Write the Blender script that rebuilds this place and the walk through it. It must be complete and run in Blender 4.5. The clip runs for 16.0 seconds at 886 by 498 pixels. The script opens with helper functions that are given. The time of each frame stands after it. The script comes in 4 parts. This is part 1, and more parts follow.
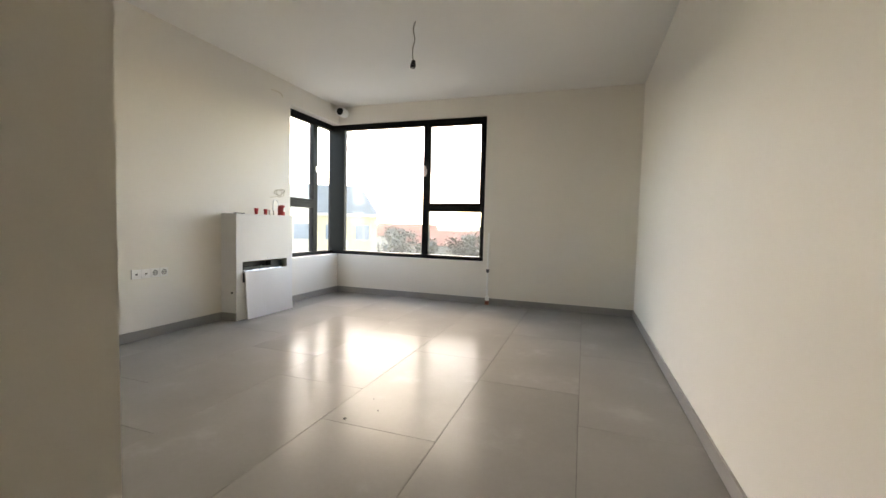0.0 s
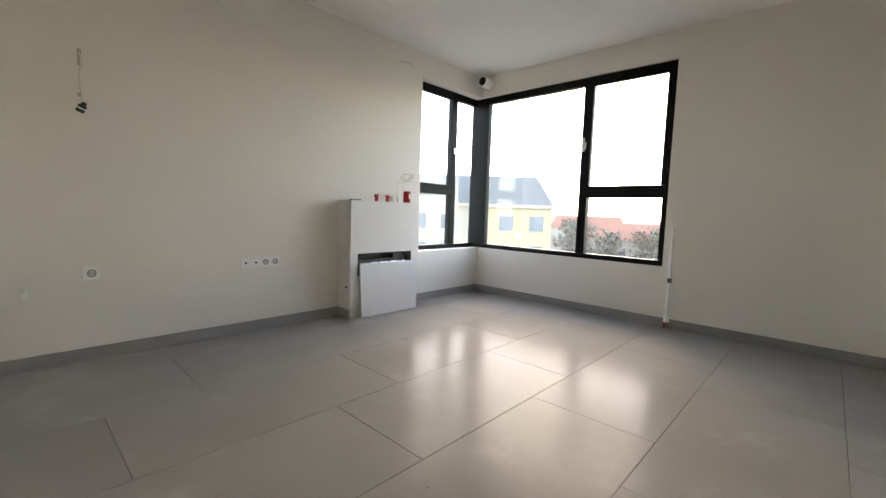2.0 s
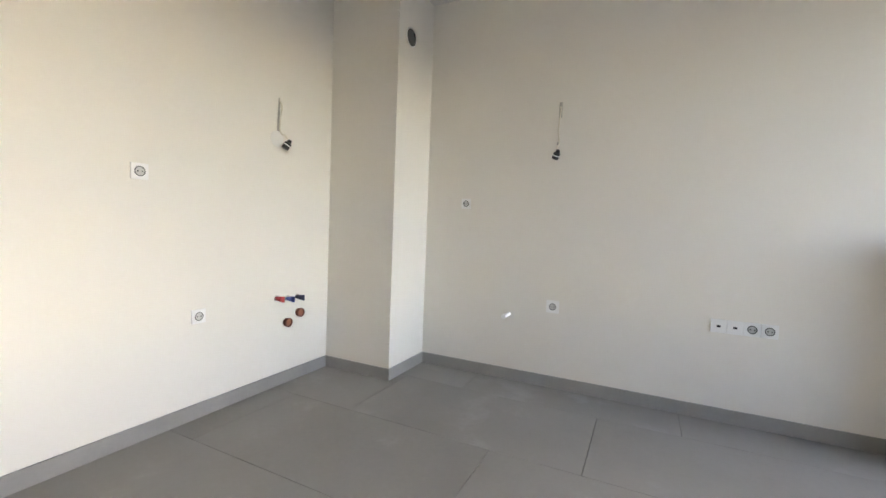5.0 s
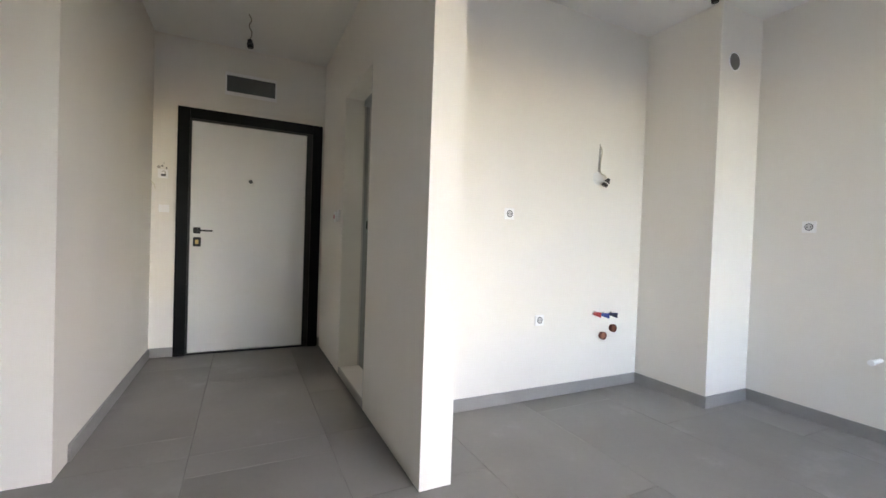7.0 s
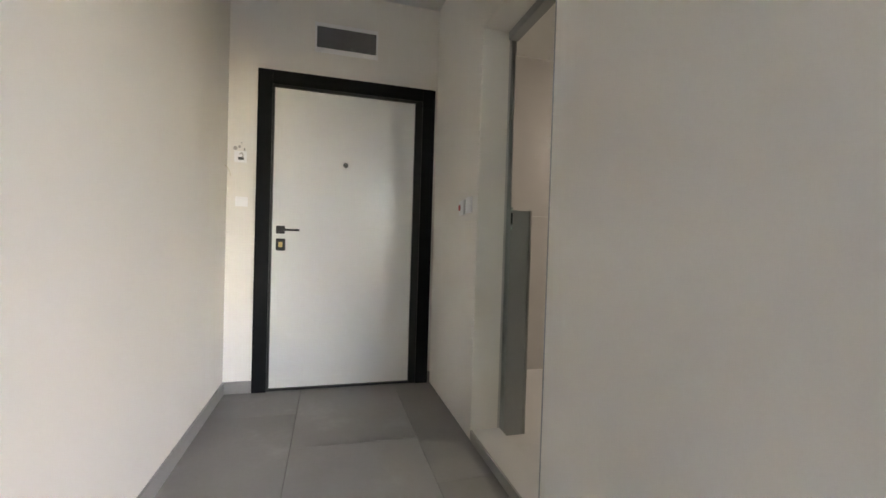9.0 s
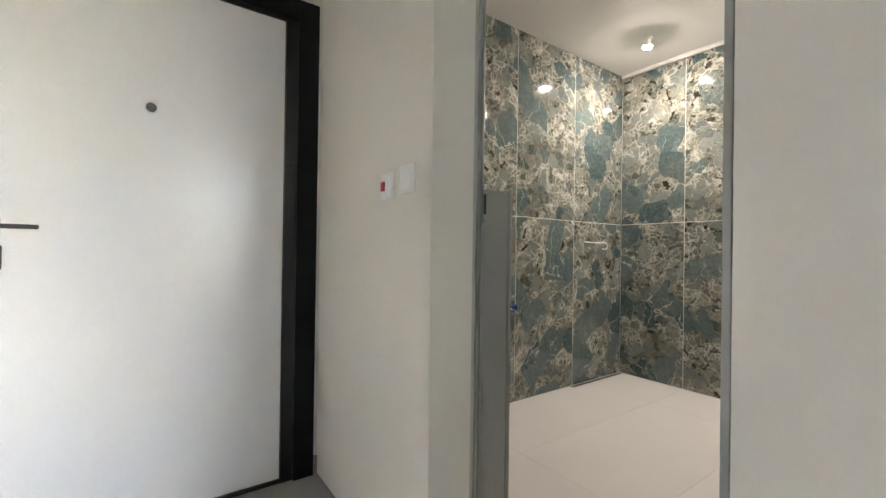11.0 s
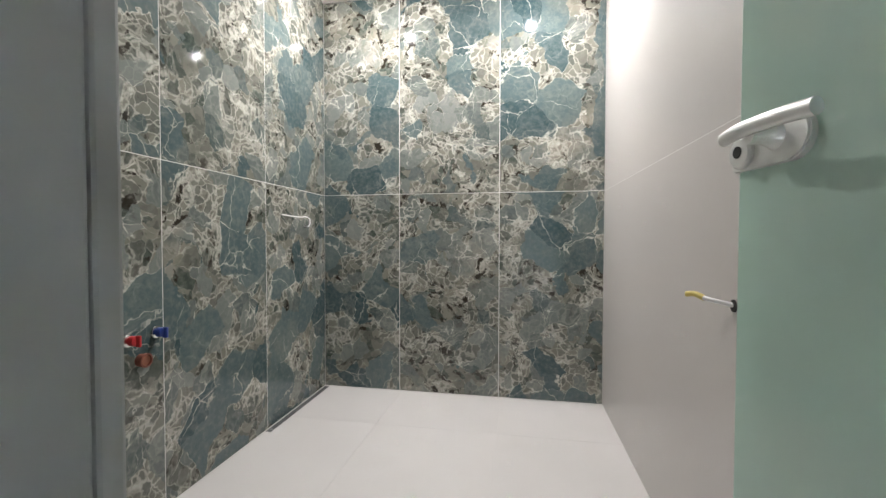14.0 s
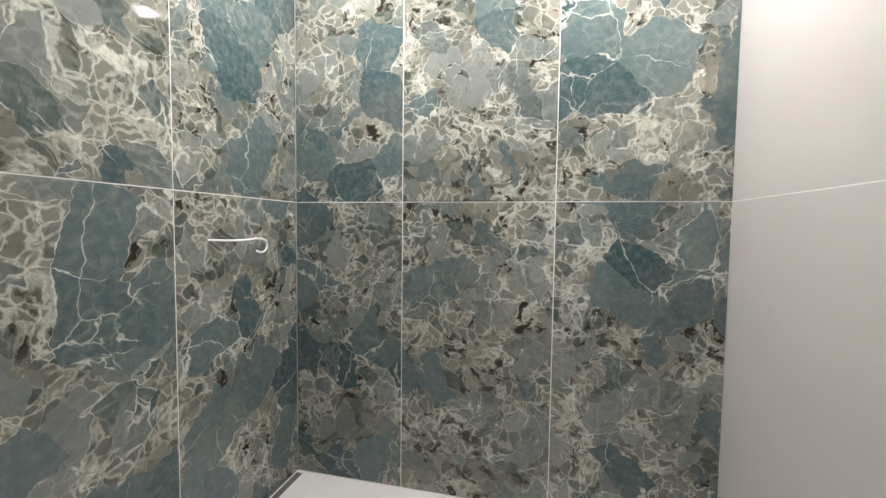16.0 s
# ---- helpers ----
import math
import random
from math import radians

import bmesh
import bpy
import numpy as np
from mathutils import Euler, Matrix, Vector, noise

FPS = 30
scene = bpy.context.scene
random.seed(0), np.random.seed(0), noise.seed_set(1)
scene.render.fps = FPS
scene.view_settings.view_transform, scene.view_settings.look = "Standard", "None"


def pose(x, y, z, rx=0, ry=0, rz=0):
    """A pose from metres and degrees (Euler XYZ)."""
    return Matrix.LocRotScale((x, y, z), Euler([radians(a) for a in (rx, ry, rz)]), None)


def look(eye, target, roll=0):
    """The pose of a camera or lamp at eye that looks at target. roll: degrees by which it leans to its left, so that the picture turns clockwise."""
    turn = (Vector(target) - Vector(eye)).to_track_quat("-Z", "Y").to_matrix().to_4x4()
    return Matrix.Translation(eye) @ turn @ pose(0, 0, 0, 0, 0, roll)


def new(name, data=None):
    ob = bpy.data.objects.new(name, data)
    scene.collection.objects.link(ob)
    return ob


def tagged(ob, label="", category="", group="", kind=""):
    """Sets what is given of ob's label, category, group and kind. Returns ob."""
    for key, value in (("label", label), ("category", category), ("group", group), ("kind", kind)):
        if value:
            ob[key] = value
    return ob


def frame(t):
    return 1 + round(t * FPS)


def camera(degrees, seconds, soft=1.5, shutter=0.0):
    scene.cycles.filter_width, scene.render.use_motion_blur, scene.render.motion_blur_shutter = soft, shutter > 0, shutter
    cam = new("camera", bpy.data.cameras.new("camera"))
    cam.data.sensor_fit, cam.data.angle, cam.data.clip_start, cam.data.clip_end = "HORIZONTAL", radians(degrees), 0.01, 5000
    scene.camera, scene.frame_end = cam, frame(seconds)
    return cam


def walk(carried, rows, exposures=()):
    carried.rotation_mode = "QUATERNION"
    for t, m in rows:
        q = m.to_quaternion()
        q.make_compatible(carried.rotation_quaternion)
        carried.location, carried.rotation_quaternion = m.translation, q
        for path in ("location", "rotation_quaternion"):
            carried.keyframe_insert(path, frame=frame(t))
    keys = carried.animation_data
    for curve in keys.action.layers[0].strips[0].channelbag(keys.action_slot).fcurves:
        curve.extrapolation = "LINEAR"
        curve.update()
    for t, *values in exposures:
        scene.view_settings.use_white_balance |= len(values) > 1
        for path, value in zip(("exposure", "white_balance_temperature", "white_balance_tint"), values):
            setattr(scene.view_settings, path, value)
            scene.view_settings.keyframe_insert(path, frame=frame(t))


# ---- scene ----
cam = camera(94.2, 16.0)
PATH = [
    (0, (0.568, 1.236, 0.966), (-0.077, 3.126, 0.853), 1.5),
    (0.5, (0.54, 1.47, 0.936), (-0.233, 3.31, 0.796), 1.6),
    (1, (0.517, 1.74, 0.951), (-0.432, 3.493, 0.784), 1.7),
    (1.5, (0.513, 1.999, 0.959), (-0.619, 3.639, 0.786), 1.8),
    (2, (0.448, 2.259, 0.952), (-0.914, 3.713, 0.774), 1.9),
    (2.5, (0.341, 2.463, 0.948), (-1.233, 3.686, 0.775), 2.2),
    (3, (0.25, 2.684, 0.976), (-1.549, 3.54, 0.801), 2.4),
    (3.5, (0.153, 2.832, 0.976), (-1.788, 3.287, 0.808), 2.5),
    (4, (-0.013, 2.945, 0.964), (-2.007, 2.894, 0.819), 2.4),
    (4.5, (-0.11, 3.031, 0.991), (-2.045, 2.541, 0.868), 2.3),
    (7, (0.385, 3.264, 1.002), (-0.49, 1.466, 0.967), 2.0),
    (7.5, (0.46, 3.055, 0.99), (-0.229, 1.178, 0.958), 2.0),
    (8, (0.445, 2.737, 0.987), (-0.068, 0.804, 0.95), 1.8),
    (10.5, (0.405, 1.326, 0.967), (-0.43, -0.492, 0.972), 1.1),
    (11, (0.335, 1.118, 0.97), (-0.826, -0.51, 0.979), 0.8),
    (11.5, (0.254, 0.967, 0.984), (-1.178, -0.43, 0.991), 0.8),
    (12, (0.179, 0.803, 0.973), (-1.493, -0.296, 0.979), 0.4),
    (12.5, (0.092, 0.69, 0.966), (-1.719, -0.158, 0.961), 0.2),
    (13, (-0.045, 0.606, 0.951), (-1.943, -0.024, 0.928), 0.3),
    (13.5, (-0.215, 0.529, 0.953), (-2.156, 0.048, 0.909), -0.1),
    (14, (-0.38, 0.424, 0.933), (-2.347, 0.066, 0.882), 0.1),
    (14.5, (-0.562, 0.415, 0.962), (-2.534, 0.09, 0.881), 0.1),
    (15, (-0.77, 0.375, 1.009), (-2.745, 0.07, 0.923), 0.1),
    (15.5, (-0.94, 0.326, 1.068), (-2.909, -0.01, 0.965), 0.4),
    (16, (-1.199, 0.276, 1.103), (-3.14, -0.197, 0.994), 0.7),
]
walk(cam, [(t, look(eye, aim, roll)) for t, eye, aim, roll in PATH], exposures=[(0.0, 4.2, 10200, 15), (1.5, 4.0, 9600, 16), (3.0, 3.85, 9300, 16), (4.0, 4.1, 10900, 16), (4.5, 4.45, 9000, 16), (7.0, 4.8, 7500, 17), (8.0, 5.0, 7500, 17), (11.0, 5.9, 7100, 16), (12.5, 6.05, 6400, 14), (13.5, 6.1, 6250, 13), (14.5, 6.15, 6150, 16), (16.0, 6.13, 6250, 14)])

# ---- light ----
world = bpy.data.worlds.new("sky")
scene.world = world
world.use_nodes = True
_n = world.node_tree.nodes
_sky = _n.new("ShaderNodeTexSky")
_sky.sky_type = 'NISHITA'
_sky.sun_disc = False
_sky.sun_elevation = radians(38)
_sky.sun_rotation = radians(-28)
_sky.dust_density = 0.7
_sky.air_density = 0.7
world.node_tree.links.new(_sky.outputs[0], _n["Background"].inputs[0])
_n["Background"].inputs[1].default_value = 0.15
sun = new("sun", bpy.data.lights.new("sun", 'SUN'))
sun.data.energy = 0.05
sun.data.angle = radians(60)
sun.data.color = (1, .93, .82)
sun.matrix_world = look((-37, 70, 62), (0, 0, 0))


# ---- materials ----
def material(name, base, rough=0.5, metal=0.0, var=0.06, scale=3.0, fine=60.0, bump=0.05, spec=0.5):
    """Paint-like surface with large blotches, fine grain and slight relief."""
    m = bpy.data.materials.new(name)
    m.use_nodes = True
    t = m.node_tree
    p = t.nodes["Principled BSDF"]
    p.inputs["Roughness"].default_value = rough
    p.inputs["Metallic"].default_value = metal
    p.inputs["Specular IOR Level"].default_value = spec
    co = t.nodes.new("ShaderNodeTexCoord")
    n1 = t.nodes.new("ShaderNodeTexNoise")
    n1.inputs["Scale"].default_value = scale
    n1.inputs["Detail"].default_value = 5
    n2 = t.nodes.new("ShaderNodeTexNoise")
    n2.inputs["Scale"].default_value = fine
    n2.inputs["Detail"].default_value = 3
    for n in (n1, n2):
        t.links.new(co.outputs["Object"], n.inputs["Vector"])
    mix = t.nodes.new("ShaderNodeMath")
    mix.operation = 'MULTIPLY_ADD'
    t.links.new(n2.outputs[0], mix.inputs[0])
    mix.inputs[1].default_value = 0.35
    t.links.new(n1.outputs[0], mix.inputs[2])
    ramp = t.nodes.new("ShaderNodeMapRange")
    ramp.inputs[1].default_value, ramp.inputs[2].default_value = 0.4, 0.95
    ramp.inputs[3].default_value, ramp.inputs[4].default_value = 1 - var, 1 + var
    t.links.new(mix.outputs[0], ramp.inputs[0])
    sc = t.nodes.new("ShaderNodeVectorMath")
    sc.operation = 'SCALE'
    sc.inputs[0].default_value = base
    t.links.new(ramp.outputs[0], sc.inputs["Scale"])
    t.links.new(sc.outputs[0], p.inputs["Base Color"])
    r2 = t.nodes.new("ShaderNodeMapRange")
    r2.inputs[3].default_value, r2.inputs[4].default_value = max(0, rough - .08), min(1, rough + .08)
    t.links.new(n1.outputs[0], r2.inputs[0])
    t.links.new(r2.outputs[0], p.inputs["Roughness"])
    if bump:
        b = t.nodes.new("ShaderNodeBump")
        b.inputs["Strength"].default_value = bump
        b.inputs["Distance"].default_value = 0.01
        t.links.new(mix.outputs[0], b.inputs["Height"])
        t.links.new(b.outputs[0], p.inputs["Normal"])
    return m


def tile_material(name, dark, light, rough, scale=1.3, gloss_var=.06, spec=.5, smudge=0.0):
    """Large-format porcelain with cloudy stains, shifted from tile to tile."""
    m = bpy.data.materials.new(name)
    m.use_nodes = True
    t = m.node_tree
    p = t.nodes["Principled BSDF"]
    co = t.nodes.new("ShaderNodeTexCoord")
    oi = t.nodes.new("ShaderNodeObjectInfo")
    off = t.nodes.new("ShaderNodeVectorMath")
    off.operation = 'MULTIPLY_ADD'
    off.inputs[1].default_value = (17, 23, 11)
    t.links.new(oi.outputs["Random"], off.inputs[0])
    t.links.new(co.outputs["Object"], off.inputs[2])
    n1 = t.nodes.new("ShaderNodeTexNoise")
    n1.inputs["Scale"].default_value, n1.inputs["Detail"].default_value = scale, 7
    n2 = t.nodes.new("ShaderNodeTexNoise")
    n2.inputs["Scale"].default_value, n2.inputs["Detail"].default_value = 45, 4
    for n in (n1, n2):
        t.links.new(off.outputs[0], n.inputs["Vector"])
    r = t.nodes.new("ShaderNodeValToRGB")
    r.color_ramp.elements[0].position, r.color_ramp.elements[1].position = .15, 1.0
    r.color_ramp.elements[0].color, r.color_ramp.elements[1].color = (*dark, 1), (*light, 1)
    ad = t.nodes.new("ShaderNodeMath")
    ad.operation = 'MULTIPLY_ADD'
    ad.inputs[1].default_value = .15
    t.links.new(n2.outputs[0], ad.inputs[0])
    t.links.new(n1.outputs[0], ad.inputs[2])
    t.links.new(ad.outputs[0], r.inputs[0])
    t.links.new(r.outputs[0], p.inputs["Base Color"])
    mr = t.nodes.new("ShaderNodeMapRange")
    mr.inputs[3].default_value, mr.inputs[4].default_value = rough - gloss_var, rough + gloss_var
    t.links.new(n1.outputs[0], mr.inputs[0])
    t.links.new(mr.outputs[0], p.inputs["Roughness"])
    p.inputs["Specular IOR Level"].default_value = spec
    if smudge:
        n3 = t.nodes.new("ShaderNodeTexNoise")
        n3.inputs["Scale"].default_value, n3.inputs["Detail"].default_value = 2.6, 8
        n3.inputs["Roughness"].default_value = .62
        t.links.new(off.outputs[0], n3.inputs["Vector"])
        sm = t.nodes.new("ShaderNodeMapRange")
        sm.interpolation_type = 'SMOOTHSTEP'
        for i, v in enumerate((.57, .72, 0, smudge)):
            sm.inputs[i + 1].default_value = v
        t.links.new(n3.outputs[0], sm.inputs[0])
        mc = t.nodes.new("ShaderNodeMix")
        mc.data_type = 'RGBA'
        mc.inputs[7].default_value = (.55, .54, .52, 1)
        t.links.new(sm.outputs[0], mc.inputs[0])
        t.links.new(r.outputs[0], mc.inputs[6])
        t.links.new(mc.outputs[2], p.inputs["Base Color"])
    b = t.nodes.new("ShaderNodeBump")
    b.inputs["Strength"].default_value, b.inputs["Distance"].default_value = .02, .01
    t.links.new(n2.outputs[0], b.inputs["Height"])
    t.links.new(b.outputs[0], p.inputs["Normal"])
    return m


def marble_material():
    """Polished blue-green breccia: angular clasts, pale cream veins, brown specks."""
    m = bpy.data.materials.new("green_breccia")
    m.use_nodes = True
    t = m.node_tree
    L = t.links.new
    p = t.nodes["Principled BSDF"]
    p.inputs["Roughness"].default_value = .07
    p.inputs["Specular IOR Level"].default_value = .5

    def node(kind, **ins):
        n = t.nodes.new(kind)
        for k, v in ins.items():
            n.inputs[k.replace("_", " ")].default_value = v
        return n

    def math(op, a, b=None, c=None):
        n = t.nodes.new("ShaderNodeMath")
        n.operation = op
        for i, v in enumerate((a, b, c)):
            if v is None:
                continue
            if isinstance(v, (int, float)):
                n.inputs[i].default_value = v
            else:
                L(v, n.inputs[i])
        return n.outputs[0]

    def mixc(f, a, b):
        n = t.nodes.new("ShaderNodeMix")
        n.data_type = 'RGBA'
        if isinstance(f, (int, float)):
            n.inputs[0].default_value = f
        else:
            L(f, n.inputs[0])
        for i, v in ((6, a), (7, b)):
            if isinstance(v, tuple):
                n.inputs[i].default_value = (*v, 1)
            else:
                L(v, n.inputs[i])
        return n.outputs[2]

    def rng(v, a, b, c=0.0, d=1.0):
        n = t.nodes.new("ShaderNodeMapRange")
        n.interpolation_type = 'SMOOTHSTEP'
        for i, x in enumerate((a, b, c, d)):
            n.inputs[i + 1].default_value = x
        L(v, n.inputs[0])
        return n.outputs[0]

    co = node("ShaderNodeTexCoord")
    oi = node("ShaderNodeObjectInfo")
    off = t.nodes.new("ShaderNodeVectorMath")
    off.operation = 'MULTIPLY_ADD'
    off.inputs[1].default_value = (13, 29, 7)
    L(oi.outputs["Random"], off.inputs[0])
    L(co.outputs["Object"], off.inputs[2])
    warp = node("ShaderNodeTexNoise", Scale=4.5, Detail=4.0, Roughness=.55)
    L(off.outputs[0], warp.inputs["Vector"])
    w2 = t.nodes.new("ShaderNodeVectorMath")
    w2.operation = 'MULTIPLY_ADD'
    w2.inputs[1].default_value = (.19, .19, .19)
    L(warp.outputs["Color"], w2.inputs[0])
    L(off.outputs[0], w2.inputs[2])
    V = w2.outputs[0]

    def edge(scale):
        n = t.nodes.new("ShaderNodeTexVoronoi")
        n.feature = 'DISTANCE_TO_EDGE'
        n.inputs["Scale"].default_value = scale
        L(V, n.inputs["Vector"])
        return n.outputs["Distance"]

    def cell(scale):
        n = t.nodes.new("ShaderNodeTexVoronoi")
        n.inputs["Scale"].default_value = scale
        L(V, n.inputs["Vector"])
        s = t.nodes.new("ShaderNodeSeparateColor")
        L(n.outputs["Color"], s.inputs[0])
        return s.outputs

    def noise_tex(scale, detail=5.0, vec=None):
        n = node("ShaderNodeTexNoise", Scale=scale, Detail=detail, Roughness=.62)
        L(vec or off.outputs[0], n.inputs["Vector"])
        return n.outputs[0]

    big = noise_tex(2.3)
    mid = noise_tex(5.0, 6.0, V)
    brk = noise_tex(8.0, 6.0)
    fine = noise_tex(42.0)
    speck = noise_tex(90.0, 3.0)
    c1, c2, c3 = cell(5.6), cell(11.0), cell(24.0)
    # pebbly ground, medium clasts, then large teal plates
    body = mixc(c3[0], (.04, .056, .046), (.195, .188, .155))
    body = mixc(math('MULTIPLY', rng(mid, .42, .62), .35), body, (.20, .20, .17))
    medium = rng(c2[0], .60, .63)
    body = mixc(math('MULTIPLY', medium, .85), body, mixc(c2[1], (.050, .078, .076), (.20, .215, .20)))
    plate = rng(c1[0], .64, .66)
    body = mixc(math('MULTIPLY', plate, .92), body, mixc(c1[1], (.022, .056, .066), (.095, .135, .135)))
    body = mixc(math('MULTIPLY', rng(fine, .38, .78), .30), body, (.25, .255, .225))
    body = mixc(math('MULTIPLY', rng(big, .54, .68), math('SUBTRACT', .5, math('MULTIPLY', plate, .35))), body, (.30, .275, .22))
    # veins: ragged round the plates, a fine net between the pebbles, hair cracks across all
    loose = math('SUBTRACT', 1.0, math('MULTIPLY', math('MAXIMUM', plate, math('MULTIPLY', medium, .8)), .95))
    e1 = math('DIVIDE', edge(5.6), rng(brk, .46, .72, .006, .065))
    v1 = math('MULTIPLY', rng(e1, .35, 1.0, 1.0, 0.0), rng(mid, .47, .58))
    e2 = math('DIVIDE', edge(11.0), rng(mid, .42, .68, .012, .10))
    v2 = math('MULTIPLY', math('MULTIPLY', rng(e2, .3, 1.0, 1.0, 0.0), rng(brk, .46, .58)), math('SUBTRACT', 1.0, math('MULTIPLY', plate, .85)))
    e3 = math('DIVIDE', edge(24.0), rng(brk, .38, .66, .06, .24))
    v3 = math('MULTIPLY', math('MULTIPLY', rng(e3, .25, 1.0, 1.0, 0.0), rng(mid, .38, .54)), math('MULTIPLY', loose, .62))
    crack = node("ShaderNodeTexVoronoi", Scale=3.1)
    crack.feature = 'DISTANCE_TO_EDGE'
    L(V, crack.inputs["Vector"])
    v4 = math('MULTIPLY', rng(crack.outputs["Distance"], .002, .008, 1.0, 0.0), math('MULTIPLY', rng(mid, .42, .55), .75))
    clump = math('MULTIPLY', math('MULTIPLY', rng(noise_tex(7.0, 7.0, V), .60, .66), rng(c3[1], .25, .45)), loose)
    v = math('MAXIMUM', math('MAXIMUM', v1, clump), math('MAXIMUM', math('MULTIPLY', v2, .9), math('MAXIMUM', v3, v4)))
    v = math('MULTIPLY', v, rng(speck, .30, .52, .45, 1.0))
    cream = mixc(fine, (.45, .44, .37), (.68, .67, .60))
    col = mixc(math('MULTIPLY', v, .86), body, cream)
    dark = math('MULTIPLY', rng(noise_tex(19.0, 7.0, V), .55, .61), math('MULTIPLY', rng(big, .42, .54, .15, 1.0), loose))
    col = mixc(dark, col, (.026, .022, .016))
    L(col, p.inputs["Base Color"])
    return m


def glass_material(name, tint, rough=0.0, haze_share=.012):
    m = bpy.data.materials.new(name)
    m.use_nodes = True
    t = m.node_tree
    t.nodes.remove(t.nodes["Principled BSDF"])
    tr = t.nodes.new("ShaderNodeBsdfTransparent")
    tr.inputs[0].default_value = (*tint, 1)
    gl = t.nodes.new("ShaderNodeBsdfGlossy")
    gl.inputs["Roughness"].default_value = rough
    lw = t.nodes.new("ShaderNodeLayerWeight")
    lw.inputs[0].default_value = .5
    pw = t.nodes.new("ShaderNodeMath")
    pw.operation = 'POWER'
    pw.inputs[1].default_value = 4.0
    t.links.new(lw.outputs["Facing"], pw.inputs[0])
    fr = t.nodes.new("ShaderNodeMath")
    fr.operation = 'MULTIPLY_ADD'
    fr.inputs[1].default_value, fr.inputs[2].default_value = .8, .035
    t.links.new(pw.outputs[0], fr.inputs[0])
    mx = t.nodes.new("ShaderNodeMixShader")
    t.links.new(fr.outputs[0], mx.inputs[0])
    # pale translucent veil in the pane stands in for haze and glare outside
    veil = t.nodes.new("ShaderNodeBsdfTranslucent")
    veil.inputs[0].default_value = (.9, .9, .9, 1)
    hazed = t.nodes.new("ShaderNodeMixShader")
    hazed.inputs[0].default_value = haze_share
    t.links.new(tr.outputs[0], hazed.inputs[1])
    t.links.new(veil.outputs[0], hazed.inputs[2])
    t.links.new(hazed.outputs[0], mx.inputs[1])
    t.links.new(gl.outputs[0], mx.inputs[2])
    t.links.new(mx.outputs[0], t.nodes["Material Output"].inputs[0])
    return m


def satin_glass(name, colour):
    """Etched glass: light passes scattered, the smooth face mirrors sharply."""
    m = bpy.data.materials.new(name)
    m.use_nodes = True
    t = m.node_tree
    t.nodes.remove(t.nodes["Principled BSDF"])
    co = t.nodes.new("ShaderNodeTexCoord")
    nz = t.nodes.new("ShaderNodeTexNoise")
    nz.inputs["Scale"].default_value, nz.inputs["Detail"].default_value = 3.0, 6
    t.links.new(co.outputs["Object"], nz.inputs["Vector"])
    mr = t.nodes.new("ShaderNodeMapRange")
    mr.inputs[3].default_value, mr.inputs[4].default_value = .95, 1.05
    t.links.new(nz.outputs[0], mr.inputs[0])
    sc = t.nodes.new("ShaderNodeVectorMath")
    sc.operation = 'SCALE'
    sc.inputs[0].default_value = colour
    t.links.new(mr.outputs[0], sc.inputs["Scale"])
    out = None
    for kind, f in (("Translucent", 0), ("Diffuse", .6), ("Refraction", .15), ("Glossy", None)):
        n = t.nodes.new("ShaderNodeBsdf" + kind)
        if kind == "Refraction":
            n.inputs["Roughness"].default_value, n.inputs["IOR"].default_value = .33, 1.02
        if kind == "Glossy":
            n.inputs["Roughness"].default_value = .02
        else:
            t.links.new(sc.outputs[0], n.inputs[0])
        if out is None:
            out = n.outputs[0]
            continue
        mx = t.nodes.new("ShaderNodeMixShader")
        if f is None:
            fr = t.nodes.new("ShaderNodeFresnel")
            fr.inputs[0].default_value = 1.5
            t.links.new(fr.outputs[0], mx.inputs[0])
        else:
            mx.inputs[0].default_value = f
        t.links.new(out, mx.inputs[1])
        t.links.new(n.outputs[0], mx.inputs[2])
        out = mx.outputs[0]
    t.links.new(out, t.nodes["Material Output"].inputs[0])
    return m


def glow(name, colour, strength):
    m = bpy.data.materials.new(name)
    m.use_nodes = True
    p = m.node_tree.nodes["Principled BSDF"]
    p.inputs["Emission Color"].default_value = (*colour, 1)
    p.inputs["Emission Strength"].default_value = strength
    return m


PAINT = material("wall_paint", (.80, .765, .70), .62, var=.025, scale=1.2, fine=220, bump=.06)
CEIL = material("ceiling_paint", (.80, .79, .76), .75, var=.02, scale=1.0, fine=200, bump=.04)
FLOOR = tile_material("grey_porcelain", (.225, .217, .206), (.325, .317, .303), .22, spec=.036, smudge=.13)
GROUT = material("grout", (.15, .145, .14), .9, var=.1)
SKIRT = material("skirting_tile", (.30, .29, .275), .4, var=.08, scale=6)
BFLOOR = tile_material("pale_porcelain", (.56, .545, .525), (.64, .625, .605), .38, 2.0, smudge=.22)
BWALL = tile_material("greige_porcelain", (.47, .445, .42), (.55, .525, .50), .36, 1.0)
BGROUT = material("pale_grout", (.72, .71, .68), .8)
MARBLE = marble_material()
BLACKFRAME = material("anthracite_aluminium", (.009, .010, .011), .42, var=.15, scale=8, bump=.03, spec=.1)
DOORWHITE = material("white_door_laminate", (.76, .755, .73), .22, var=.02, scale=2, fine=120, bump=.02)
ALU = material("grey_aluminium", (.33, .34, .335), .42, .5, var=.06, scale=5)
GREYTILE = material("grey_half_wall", (.30, .295, .28), .42, var=.05, scale=3)
STEEL = material("brushed_steel", (.74, .74, .72), .28, 1.0, var=.05, scale=12)
SATIN = material("satin_steel", (.72, .72, .70), .42, .55, var=.04, scale=14)
PLASTIC = material("white_plastic", (.86, .855, .84), .35, var=.02)
